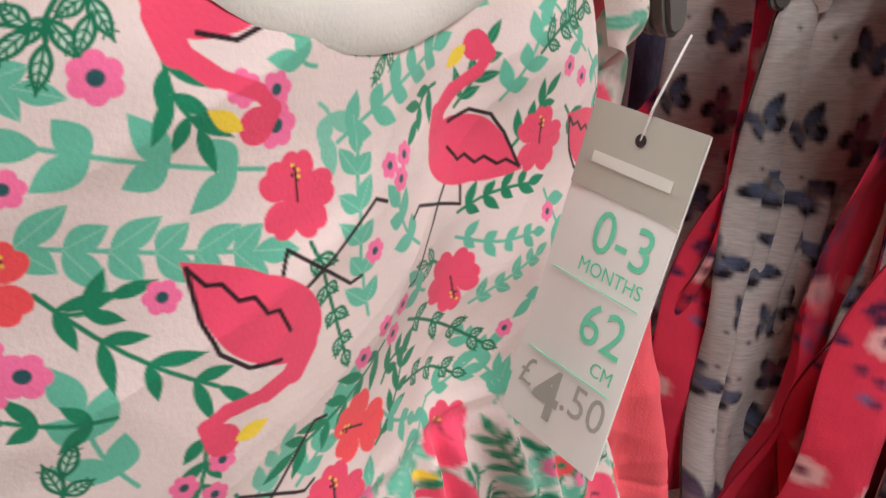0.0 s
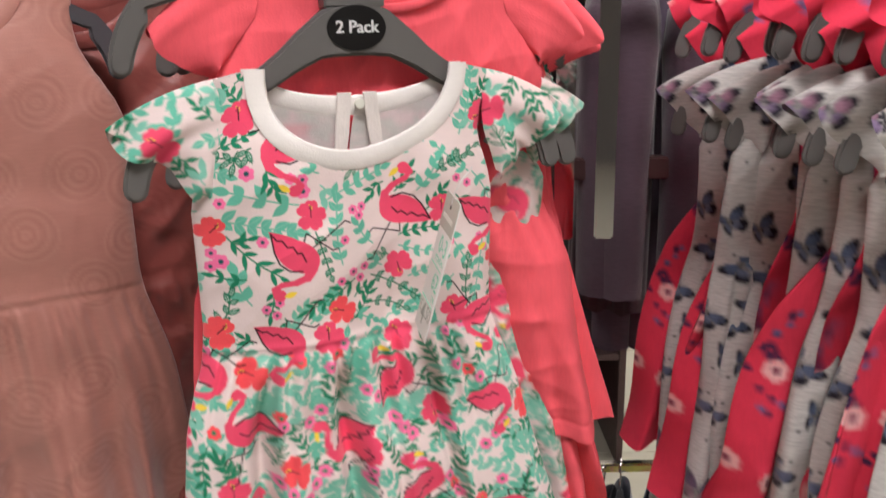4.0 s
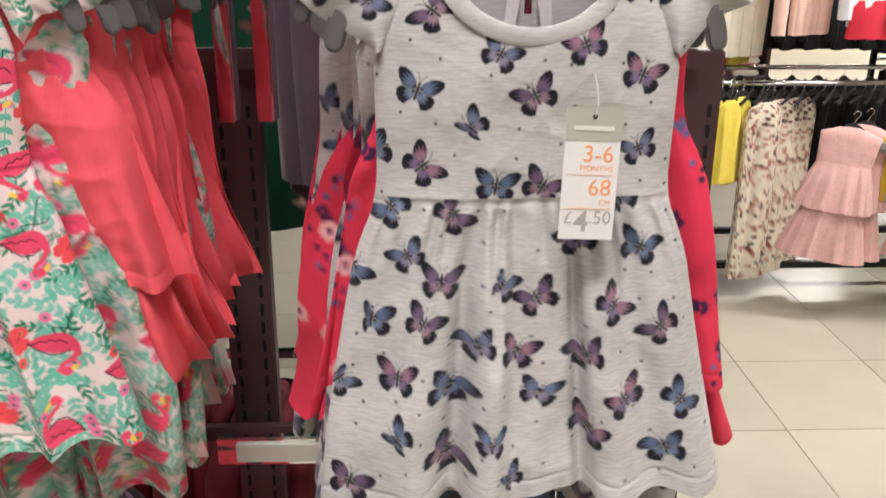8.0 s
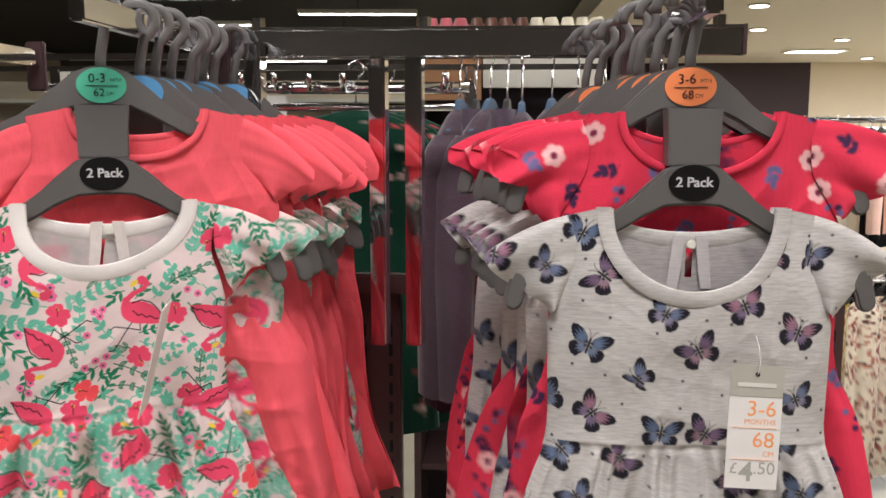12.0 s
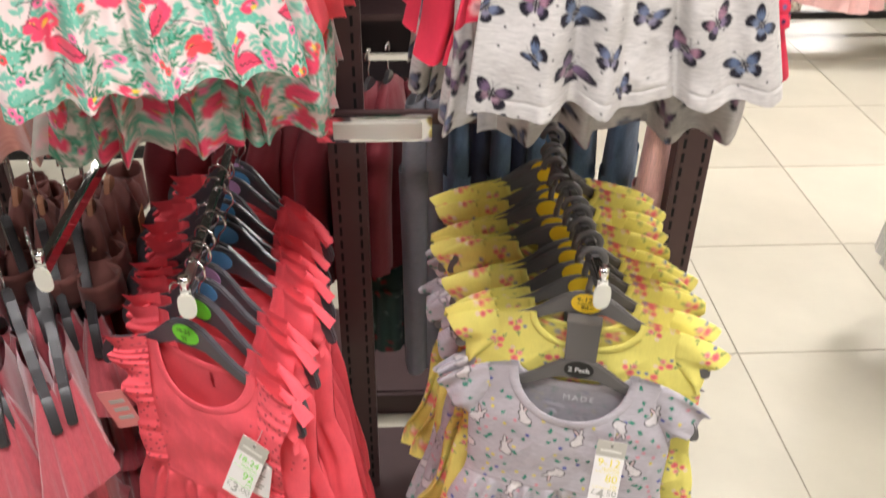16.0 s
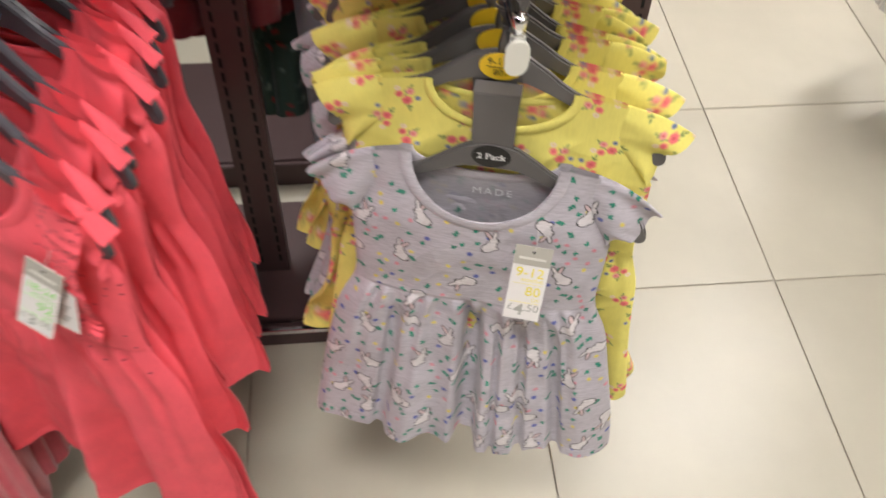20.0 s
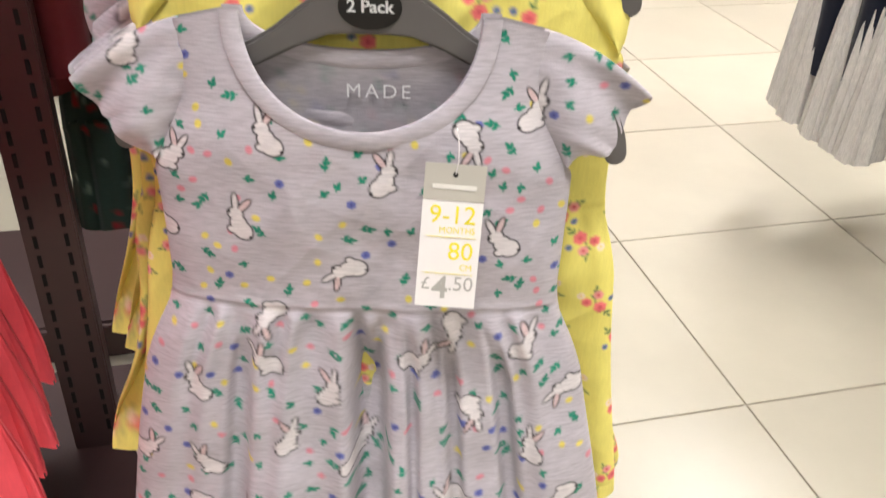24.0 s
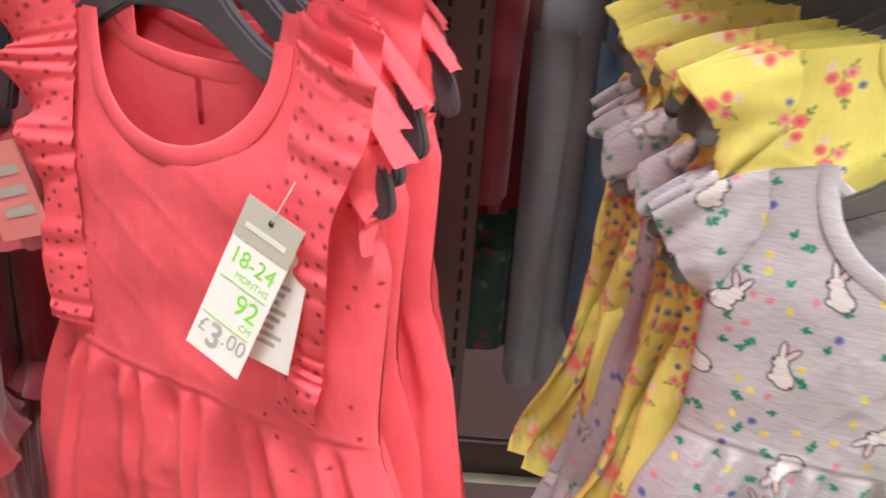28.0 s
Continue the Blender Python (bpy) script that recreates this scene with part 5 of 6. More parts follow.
def eyelet_dress(coarse, m, disc="green", text=("18-24", "92"), length=0.56, slide=0.010):
    ob = tagged(new("eyelet_dress"), "coral cotton dress with eyelet ruffles on a grey hanger", "dress", group="coral eyelet dresses")
    cell = 0.0045 if coarse else 0.0014
    dress(ob, dict(G_EY, length=length, hem=0.205 * length / 0.56, swirl=0.0 if coarse else -0.016), eyelets if not coarse else plain, CORAL, M_COTTON, (slide, 0, -0.090), cell, None, CORAL)
    # gathered ruffles from shoulder to waist
    n, k = (70, 6) if coarse else (260, 20)
    a = np.linspace(0, 1, n)[:, None] * np.ones((1, k))
    r = np.linspace(0, 1, k)[None, :] * np.ones((n, 1))
    for sd in (-1, 1):
        x0 = 0.078 - 0.004 * smooth01(a * 1.1)
        wide = 0.037 + (0.012 if coarse else 0.022) * (1 - smooth01(a * 2.4)) - 0.006 * smooth01((a - 0.8) / 0.2)
        puff = np.sin(2 * math.pi * (2.6 * a + 0.5 * np.sin(5 * a + sd)) + sd)
        crimp = np.sin(2 * math.pi * ((6 if coarse else 15) * a + 1.2 * np.sin(6 * a + sd))) * (0.5 + 0.5 * np.sin(23 * a + 2 * sd))
        lift = np.sin(math.pi * 0.62 * r)
        X = sd * (x0 + r * wide * (0.94 + 0.10 * puff)) + 0.0008 * crimp * r
        Z = 0.004 - 0.198 * a - 0.010 * r * (1 - a) + 0.0042 * puff * r + 0.0010 * crimp * r ** 2
        Y = -0.009 - 0.012 * smooth01(a * 2.2) - (0.006 + 0.008 * (1 - smooth01(a * 3))) * lift - (0.0050 * puff * r + 0.0013 * crimp * (0.25 + 0.75 * r)) - 0.0010 * crimp * (1 - r)
        cl = Cloth(X, Z, CORAL, cell)
        if not coarse:
            rg = random.Random(31)
            for ex, ez in spread(rg, 170, 0.060, 0.15, -0.2, 0.01, 0.0080):
                cl.ell(cl.at(sd * ex, ez, 0.005), 0, 0, 0.0013, 0.0013, lin(110, 12, 24))
        link_mesh("ruffle", grid_mesh("ruffle", np.stack([X + slide, Y, Z - 0.090], -1), None, cl.col), M_COTTON, ob)
    single_hanger(ob, disc, *text, w=0.128, text=not coarse)
    ob.matrix_basis = m
    return ob


eyelet_dress(False, pose(0.067, 0.165, 0.931, 0, 0, -29), slide=0.020)
rear = eyelet_dress(True, pose(XL, 0.199, ARM_LOW, 0, 0, -35))
rear2 = eyelet_dress(True, pose(XL, 0.233, ARM_LOW, 0, 0, -28), "blue", length=0.50)
rear3 = eyelet_dress(True, pose(XL, 0.264, ARM_LOW, 0, 0, -31), "lilac", length=0.44)
rng = random.Random(17)
for i in range(9):
    copy_thing((rear, rear2, rear3)[rng.randrange(2) if i < 4 else 1 + rng.randrange(2)], pose(XL + rng.uniform(-0.010, 0.010), 0.295 + 0.030 * i, ARM_LOW + rng.uniform(-0.006, 0.003), 0, rng.uniform(-2, 2), -26 + rng.uniform(-10, 10)))

# ---- price tags ----
price_tag(pose(0.1265, 0.1625, 1.4695, 0, 15, 0) @ pose(0, 0, 0, 0, 0, -80), "mint", "0-3", "MONTHS", "62", "\u00a34.50", "white card price tag with mint size print on a dress")
price_tag(pose(0.558, 0.118, 1.440, -3, 2, 0), "orange", "3-6", "MONTHS", "68", "\u00a34.50", "white card price tag with orange size print on a dress")
price_tag(pose(0.566, 0.132, 0.694, -18, 3, -14), "yellow", "9-12", "MONTHS", "80", "\u00a34.50", "white card price tag with yellow size print on a dress")
price_tag(pose(0.140, 0.087, 0.760, -14, 18, -29), "green", "18-24", "MONTHS", "92", "\u00a33.00", "white card price tag with green size print on a coral dress")

# care ticket behind the coral dress's price tag
care = tagged(new("care_ticket"), "white care ticket with grey printed lines", "ticket")
part("card", plate_bm([(-0.017, 0), (0.017, 0), (0.017, -0.068), (-0.017, -0.068)], 0, 0.0005), M_CARD, care)
for q in range(8):
    part("bar", box_bm(-0.012, 0.009 - 0.003 * (q % 3), -0.0004, -0.0001, -0.026 - 0.0045 * q, -0.0238 - 0.0045 * q), M_PRICE, care)
care.matrix_basis = pose(0.146, 0.093, 0.751, -12, 4, -30)


# ---- simpler hanging clothes round the rack ----
def ring_body(rows, n=26, folds=0.0, nf=5, seed=1, dense=0):
    """A closed cloth body from rows of (z, half width, half depth, x shift)."""
    rng = random.Random(seed)
    ph = [rng.uniform(0, 6.28) for _ in range(4)]
    a = np.linspace(0, 2 * math.pi, n + 1)[None, :]
    R = np.array(rows)
    zz = np.linspace(0, 1, dense or len(rows) * 4 - 3)
    src = np.linspace(0, 1, len(rows))
    cols = [np.interp(zz, src, R[:, k])[:, None] for k in range(4)]
    z, w, d, sx = cols
    t = zz[:, None]
    f = folds * t * (np.sin(nf * a + ph[0] + 1.2 * t) + 0.5 * np.sin(2.3 * nf * a + ph[1]))
    x = sx + (w + 0.5 * f) * np.sign(np.cos(a)) * np.abs(np.cos(a)) ** 0.8
    y = (d + f) * np.sin(a)
    zed = z + 0.4 * f * (t > 0.85) + 0 * a
    return np.stack([x + 0 * z, y + 0 * z, zed], -1)


def spots(base, cols, n, r, seed):
    def paint(c):
        rg = random.Random(seed)
        lo_s, hi_s, lo_z, hi_z = c.s.min(), c.s.max(), c.z.min(), c.z.max()
        for i in range(n):
            x, z = rg.uniform(lo_s, hi_s), rg.uniform(lo_z, hi_z)
            rr = r * rg.uniform(0.6, 1.3)
            c.ell(c.at(x, z, rr * 2.5), 0, 0, rr, rr * 0.75, cols[i % len(cols)], rg.uniform(0, 3))
    return paint


def cloth_part(name, P, mat, parent, paint=None, base=None):
    col = None
    if paint is not None:
        ny, nx = P.shape[:2]
        s = np.linspace(0, 1, nx)[None, :] * np.ones((ny, 1)) * 0.5
        c = Cloth(s, P[..., 2], base, 0.004)
        paint(c)
        col = c.col
    return link_mesh(name, grid_mesh(name, P, None, col), mat, parent)


def hung(name, label, cat, group, mat, kind, w, L, m, plastic=M_DARKPLASTIC, drop=0.06, seed=1, paint=None, base=None, mat2=None, wire=True, thin=1.0):
    """A garment on its own hanger; the origin is the hook's top."""
    ob = tagged(new(name), label, cat, group=group)
    part("hook", tube_bm(hook_path("wire", 0, 0.002, -drop + 0.01, 0.013), 0.0014 if wire else 0.004, 8), M_CHROME if wire else plastic, ob, smooth=True)
    part("hanger_bar", plate_bm([(x * 0.9, z - drop) for x, z in arch(w * 0.92, False, 0.7)], -0.004, 0.004, 0.001), plastic, ob)
    d0 = -drop - 0.004
    if kind in ("jacket", "top", "slip"):
        rows = [(d0, 0.026, 0.007, 0), (d0 - 0.010, w * 0.50, 0.014, 0), (d0 - 0.030, w * 0.84, 0.020, 0), (d0 - 0.060, w * 0.97, 0.025, 0), (d0 - 0.10, w, 0.028, 0), (d0 - 0.35 * L, w * 0.96, 0.030, 0), (d0 - 0.7 * L, w * 0.98, 0.031, 0), (d0 - L, w * 1.06, 0.032, 0)]
        cloth_part("body", ring_body(rows, 60 if paint else 40, 0.010, 5, seed, 110 if paint else 0), mat, ob, paint, base)
        if kind != "slip":
            sl = L * (0.92 if kind == "jacket" else 0.32)
            for sd in (-1, 1):
                rr = [(d0 - 0.034, 0.012, 0.016, sd * w * 0.88), (d0 - 0.05, 0.026, 0.024, sd * w * 0.97), (d0 - 0.09, 0.034, 0.030, sd * (w + 0.016)), (d0 - 0.55 * sl, 0.030, 0.027, sd * (w + 0.030)), (d0 - sl, 0.026, 0.024, sd * (w + 0.026))]
                cloth_part("sleeve", ring_body(rr, 18, 0.004, 3, seed + sd), mat, ob, paint, base)
        if mat2 is not None:
            rows = [(d0 - 0.72 * L, w * 0.9, 0.036, 0), (d0 - 0.8 * L, w, 0.040, 0), (d0 - L * 1.12, w * 1.08, 0.044, 0)]
            cloth_part("skirt", ring_body(rows, 30, 0.006, 6, seed + 5), mat2, ob)
    elif kind == "trousers":
        rows = [(d0, w, 0.014, 0), (d0 - 0.03, w, 0.022, 0), (d0 - 0.16, w * 1.05, 0.028, 0)]
        cloth_part("waistband", ring_body(rows, 26, 0.002, 4, seed), mat, ob, paint, base)
        for sd in (-1, 1):
            rr = [(d0 - 0.13, w * 0.54, 0.028, sd * w * 0.5), (d0 - 0.5 * L, w * 0.46, 0.026, sd * w * 0.52), (d0 - L, w * 0.40, 0.022, sd * w * 0.5)]
            cloth_part("leg", ring_body(rr, 20, 0.005, 3, seed + sd), mat, ob, paint, base)
    elif kind == "skirt":
        rows = [(d0, w * 0.55, 0.012, 0), (d0 - 0.03, w * 0.56, 0.018 * thin, 0), (d0 - 0.35 * L, w * 0.8, 0.045 * thin, 0), (d0 - L, w * 1.15, 0.075 * thin, 0)]
        cloth_part("skirt", ring_body(rows, 60, 0.012, 9, seed), mat, ob, paint, base)
        if mat2 is not None:
            rows = [(d0 - 0.2 * L, w * 0.62, 0.030, 0), (d0 - 0.5 * L, w * 0.86, 0.052, 0), (d0 - L * 1.07, w * 1.1, 0.070, 0)]
            cloth_part("underskirt", ring_body(rows, 60, 0.012, 8, seed + 3), mat2, ob)
    elif kind == "tutu":
        rows = [(d0, 0.03, 0.006, 0), (d0 - 0.03, w * 0.9, 0.016, 0), (d0 - 0.3 * L, w * 0.8, 0.026, 0)]
        cloth_part("bodice", ring_body(rows, 26, 0.002, 4, seed), mat, ob, paint, base)
        for q, (z0, z1, ww) in enumerate(((0.27, 0.62, 1.15), (0.55, 1.0, 1.35))):
            rows = [(d0 - z0 * L, w * 0.8, 0.026 * thin, 0), (d0 - (z0 + 0.4 * (z1 - z0)) * L, w * (0.8 + ww) / 2, 0.045 * thin, 0), (d0 - z1 * L, w * ww, 0.06 * thin, 0)]
            cloth_part("skirt_tier", ring_body(rows, 90, 0.014 * (thin if thin == 1.0 else 0.7), 13 if thin == 1.0 else 6, seed + q), mat2 or mat, ob)
    ob.matrix_basis = m
    return ob


def row_of(made, places):
    for p in places:
        copy_thing(made, pose(*p))


# beige rosette dress beside the first arm
def rosettes(light, dark):
    return lambda c: weave_rosettes(c, light, dark)


def weave_rosettes(c, light, dark):
    rg = random.Random(41)
    for x, z in spread(rg, 150, -0.26, 0.26, -0.62, 0.02, 0.037):
        w = c.at(x, z, 0.032)
        ax, az = rg.uniform(-0.1, 0.1), rg.uniform(-0.1, 0.1)
        for k in range(7):
            q = 0.0026 + 0.0030 * k
            c.ring(w, ax * q, az * q, q, q * rg.uniform(0.85, 1.0), 0.0013, dark if k % 2 else light, rg.uniform(0, 3))


G_BEIGE = dict(chest=0.115, strap=0.09, neck=0.055, drop=0.05, arm=0.09, waist=0.225, length=0.58, hem=0.165, depth=0.028, cap=0.0, folds=5, amp=0.024, gather=0.004, flare=0.9, seed=25)
M_BEIGE = fabric("beige_jacquard", None, slub=0.06, sheen=0.4, rough=0.42)
M_BEIGE.node_tree.nodes["Principled BSDF"].inputs["Specular IOR Level"].default_value = 0.5
bd = tagged(new("rosette_dress"), "beige satin jacquard dress with a gathered skirt and woven rosettes", "dress")
dress(bd, G_BEIGE, rosettes(lin(196, 138, 125), lin(180, 119, 107)), lin(188, 128, 116), M_BEIGE, (0, 0, -0.09), 0.0018, None, lin(188, 128, 116))
single_hanger(bd, "lilac", "", "", w=0.10, text=False)
bd.matrix_basis = pose(-0.214, 0.255, 1.705, 0, 0, 24)
md = tagged(new("satin_dress"), "dark red satin dress with a gathered skirt on a hanger", "dress")
dress(md, dict(G_BEIGE, seed=27, crumple=0.005, amp=0.026), rosettes(lin(158, 84, 76), lin(138, 62, 58)), lin(150, 72, 66), M_BEIGE, (0, 0, -0.09), 0.003, None, lin(152, 74, 68))
single_hanger(md, "lilac", "", "", w=0.10, text=False)
md.matrix_basis = pose(-0.152, 0.330, 1.705, 0, 0, 24)
display_arm(-0.19, ARM_UP - 0.004, 0.22, 0.60, "chrome display arm with a white end plate")

# blush tulle dresses and tan tops on the low side arm
def tulle_dress(m, seed, flip=1):
    """A long tulle dress on a dark hanger: bodice, frilled sleeves, waist frill and a soft skirt."""
    ob = tagged(new("tulle_dress"), "dusky pink tulle dress with a frilled waist on a dark hanger", "dress", group="pink tulle dresses")
    part("hook", tube_bm(hook_path("wire", 0, 0.002, -0.06, 0.014), 0.0014, 8), M_CHROME, ob, "chrome wire hook", smooth=True)
    part("hanger", plate_bm([(x, z - 0.085) for x, z in arch(0.105, True, 1.5)], -0.006, 0.006, 0.002), M_DARKPLASTIC, ob, "dark plastic hanger")
    rows = [(-0.150, 0.050, 0.010, 0), (-0.190, 0.078, 0.016, 0), (-0.26, 0.082, 0.020, 0), (-0.34, 0.078, 0.020, 0), (-0.41, 0.072, 0.018, 0)]
    cloth_part("bodice", ring_body(rows, 48, 0.004, 5, seed), M_BLUSH, ob)
    for sd in (-1, 1):
        rr = [(-0.160, 0.016, 0.010, sd * 0.080), (-0.20, 0.026, 0.020, sd * 0.094), (-0.25, 0.034, 0.028, sd * 0.100), (-0.285, 0.038, 0.032, sd * 0.102)]
        cloth_part("frilled_sleeve", ring_body(rr, 56, 0.006, 6, seed + sd, 20), M_BLUSH, ob)
    cloth_part("waist_frill", ring_body([(-0.400, 0.074, 0.020, 0), (-0.412, 0.078, 0.024, 0), (-0.428, 0.086, 0.032, 0)], 80, 0.005, 12, seed + 3, 8), M_BLUSH, ob)
    rows = [(-0.412, 0.070, 0.018, 0), (-0.46, 0.082, 0.024, 0.004 * flip), (-0.58, 0.100, 0.028, 0.010 * flip), (-0.70, 0.116, 0.030, 0.006 * flip), (-0.80, 0.128, 0.032, 0)]
    cloth_part("skirt", ring_body(rows, 96, 0.011, 6, seed + 5, 40), M_BLUSH, ob)
    ob.matrix_basis = m
    return ob


tulles = [tulle_dress(pose(-0.132, 0.275, 0.936, 0, 8, 112), 3), tulle_dress(pose(-0.166, 0.255, 0.932, 0, 9, 120), 9, -1)]
for q in range(9):
    copy_thing(tulles[q % 2], pose(-0.198 - 0.034 * q, 0.250 + 0.006 * (q % 3), 0.930 - 0.004 * (q % 3), 0, 7 + q % 3, 110 + 5 * ((q * 7) % 4)))
for q in range(4):
    copy_thing(tulles[q % 2], pose(-0.125 - 0.05 * q, 0.40 + 0.01 * q, 0.932, 0, 5, 108 + 6 * (q % 3)))
for bx, by, bz, br in ((-0.050, 0.190, 0.755, -18), (-0.105, 0.165, 0.60, 22)):
    kt = tagged(new("size_ticket"), "pink card size ticket hanging on a tulle dress", "ticket", group="pink tickets")
    part("card", plate_bm([(-0.018, 0), (0.018, 0), (0.018, -0.06), (-0.018, -0.06)], 0, 0.0008), fabric("pink_card", lin(226, 140, 136), weave=200) if br < 0 else M_BLUSH, kt)
    for q in range(3):
        part("bar", box_bm(-0.008, 0.013, -0.0006, -0.0002, -0.020 - 0.013 * q, -0.014 - 0.013 * q), M_PRICE, kt)
    kt.matrix_basis = pose(bx, by, bz, 0, br, -10)
tn = hung("tan_shirt", "tan jersey top on a brown hanger with a kraft card", "top", "tan tops", M_TAN, "top", 0.085, 0.20, pose(-0.12, 0.45, 0.935, 0, 0, 105), plastic=M_TANPLASTIC, drop=0.07, seed=7)
part("kraft_card", box_bm(-0.02, 0.02, -0.036, -0.0345, -0.19, -0.12), M_KRAFT, tn, "kraft card label")
row_of(tn, [(-0.155, 0.47, 0.935, 0, 0, 100), (-0.19, 0.46, 0.932, 0, 0, 110), (-0.11, 0.51, 0.935, 0, 0, 96), (-0.23, 0.48, 0.935, 0, 0, 104)])

# clothes on the back rail of the rack, seen edge-on
pj = hung("plum_cardigan", "dark plum knitted child's cardigan on a pale hanger", "cardigan", "plum cardigans", M_PLUM, "jacket", 0.09, 0.40, pose(0.330, 0.74, 1.712, 0, 0, 80), plastic=M_DENIM, drop=0.075, seed=4)
row_of(pj, [(0.372, 0.72, 1.712, 0, 0, 70), (0.415, 0.74, 1.708, 0, 0, 84), (0.455, 0.73, 1.712, 0, 0, 74)])
mv = hung("mauve_leggings", "mauve grey child's leggings hanging behind a cardigan", "leggings", "mauve leggings", M_MAUVE, "trousers", 0.06, 0.47, pose(0.352, 0.745, 1.712, 0, 0, 80), drop=0.075, seed=5)
row_of(mv, [(0.395, 0.74, 1.712, 0, 0, 80)])
dn = hung("denim_jacket", "pale blue denim child's jacket on a rail", "jacket", "denim jackets", M_DENIM, "jacket", 0.09, 0.30, pose(0.49, 0.73, 1.712, 0, 0, 80), drop=0.07, seed=8)
row_of(dn, [(0.525, 0.72, 1.712, 0, 0, 84), (0.56, 0.72, 1.712, 0, 0, 78), (0.60, 0.72, 1.712, 0, 0, 82)])
gr = hung("green_dress", "dark green floral viscose dress on a grey hanger", "dress", "green dresses", fabric("green_printed_viscose", None, slub=0.1), "slip", 0.13, 0.55, pose(0.15, 0.98, 1.715, 0, 0, 12), plastic=M_GREY, drop=0.075, seed=9, paint=spots(None, (lin(240, 200, 190), lin(210, 80, 90)), 170, 0.0045, 4), base=lin(8, 60, 43))
row_of(gr, [(0.17, 1.03, 1.715, 0, 0, 8), (0.19, 1.08, 1.715, 0, 0, 14)])
# chrome prong rail high behind the rack
pr = tagged(new("prong_rail"), "chrome rail with a row of empty chrome prongs", "rail")
part("tube", tube_bm([(-0.30, 0.86, 1.668), (0.0, 0.86, 1.668), (0.34, 0.86, 1.668)], 0.009, 12), M_CHROME, pr, smooth=True)
part("lower_tube", tube_bm([(-0.30, 0.90, 1.640), (0.0, 0.90, 1.640), (0.34, 0.90, 1.640)], 0.006, 10), M_CHROME, pr, smooth=True)
for q in range(13):
    px = -0.27 + 0.048 * q
    prong = part("prong", tube_bm([(px, 0.852, 1.668), (px + 0.002, 0.80, 1.670), (px + 0.004, 0.765, 1.664), (px + 0.004, 0.752, 1.672), (px + 0.004, 0.748, 1.684)], 0.0045, 8), M_CHROME, pr, smooth=True)
    part("collar", tube_bm([(px, 0.838, 1.6685), (px, 0.845, 1.6683), (px, 0.850, 1.668)], 0.010, 10), M_CHROME, prong)
for px in (-0.30, 0.34):
    part("end_post", box_bm(px - 0.008, px + 0.008, 0.862, 0.900, 1.30, 1.70, 0.002), M_CHROME, pr)
tagged(part("rear_rail", box_bm(-0.6, 0.56, 1.0, 1.012, 1.704, 1.713, 0.002), M_CHROME, None), "chrome rail behind the rack", "rail")

# low clothes behind the uprights
mj = hung("maroon_jacket", "maroon padded child's jacket on a low rail", "jacket", "maroon jackets", M_MAROON, "jacket", 0.09, 0.36, pose(0.262, 0.80, 0.95, 0, 0, 70), drop=0.06, seed=11)
row_of(mj, [(0.295, 0.83, 0.95, 0, 0, 76), (0.12, 0.80, 0.95, 0, 0, 70), (0.16, 0.82, 0.95, 0, 0, 74), (0.20, 0.80, 0.95, 0, 0, 68), (0.06, 0.82, 0.95, 0, 0, 70), (0.0, 0.82, 0.95, 0, 0, 70), (-0.06, 0.82, 0.95, 0, 0, 74)])
hung("floral_skirt", "dark green floral child's skirt behind the uprights", "skirt", "floral skirts", fabric("dark_floral_cloth", None, slub=0.1), "slip", 0.055, 0.24, pose(0.290, 0.80, 0.62, 0, 0, 20), drop=0.06, seed=12, paint=spots(None, (lin(150, 50, 58), lin(120, 140, 130)), 90, 0.006, 5), base=lin(52, 74, 68))
gt = hung("grey_trousers", "grey child's trousers on a low rail", "trousers", "grey trousers", M_GREYTROUSER, "trousers", 0.07, 0.60, pose(0.355, 0.78, 0.95, 0, 0, 66), drop=0.06, seed=13)
row_of(gt, [(0.385, 0.80, 0.95, 0, 0, 72)])
jn = hung("blue_jeans", "blue denim child's jeans on a low rail", "jeans", "blue jeans", M_DENIM, "trousers", 0.085, 0.52, pose(0.43, 0.78, 0.95, 0, 0, 74), drop=0.06, seed=14)
row_of(jn, [(0.50, 0.78, 0.95, 0, 0, 78), (0.57, 0.78, 0.95, 0, 0, 70), (0.64, 0.78, 0.95, 0, 0, 76), (0.71, 0.77, 0.95, 0, 0, 68)])
dj = hung("dark_jeans", "dark blue denim child's jeans on a low rail", "jeans", "dark jeans", M_DARKDENIM, "trousers", 0.085, 0.52, pose(0.465, 0.79, 0.95, 0, 0, 74), drop=0.06, seed=15)
row_of(dj, [(0.535, 0.79, 0.95, 0, 0, 74), (0.605, 0.79, 0.95, 0, 0, 70)])
pk = hung("pink_leggings", "pale pink child's leggings with a white round ticket", "leggings", "pink leggings", M_PINKTUTU, "trousers", 0.06, 0.36, pose(0.755, 0.70, 0.95, 0, 0, 60), drop=0.06, seed=16)
part("round_ticket", plate_bm(ellipse(0, -0.15, 0.02, 0.024), -0.034, -0.032), M_CARD, pk, "white round ticket")
tagged(part("low_back_rail", box_bm(-0.33, 0.80, 0.79, 0.805, 0.935, 0.948, 0.002), M_CHROME, None), "chrome rail behind the uprights", "rail")


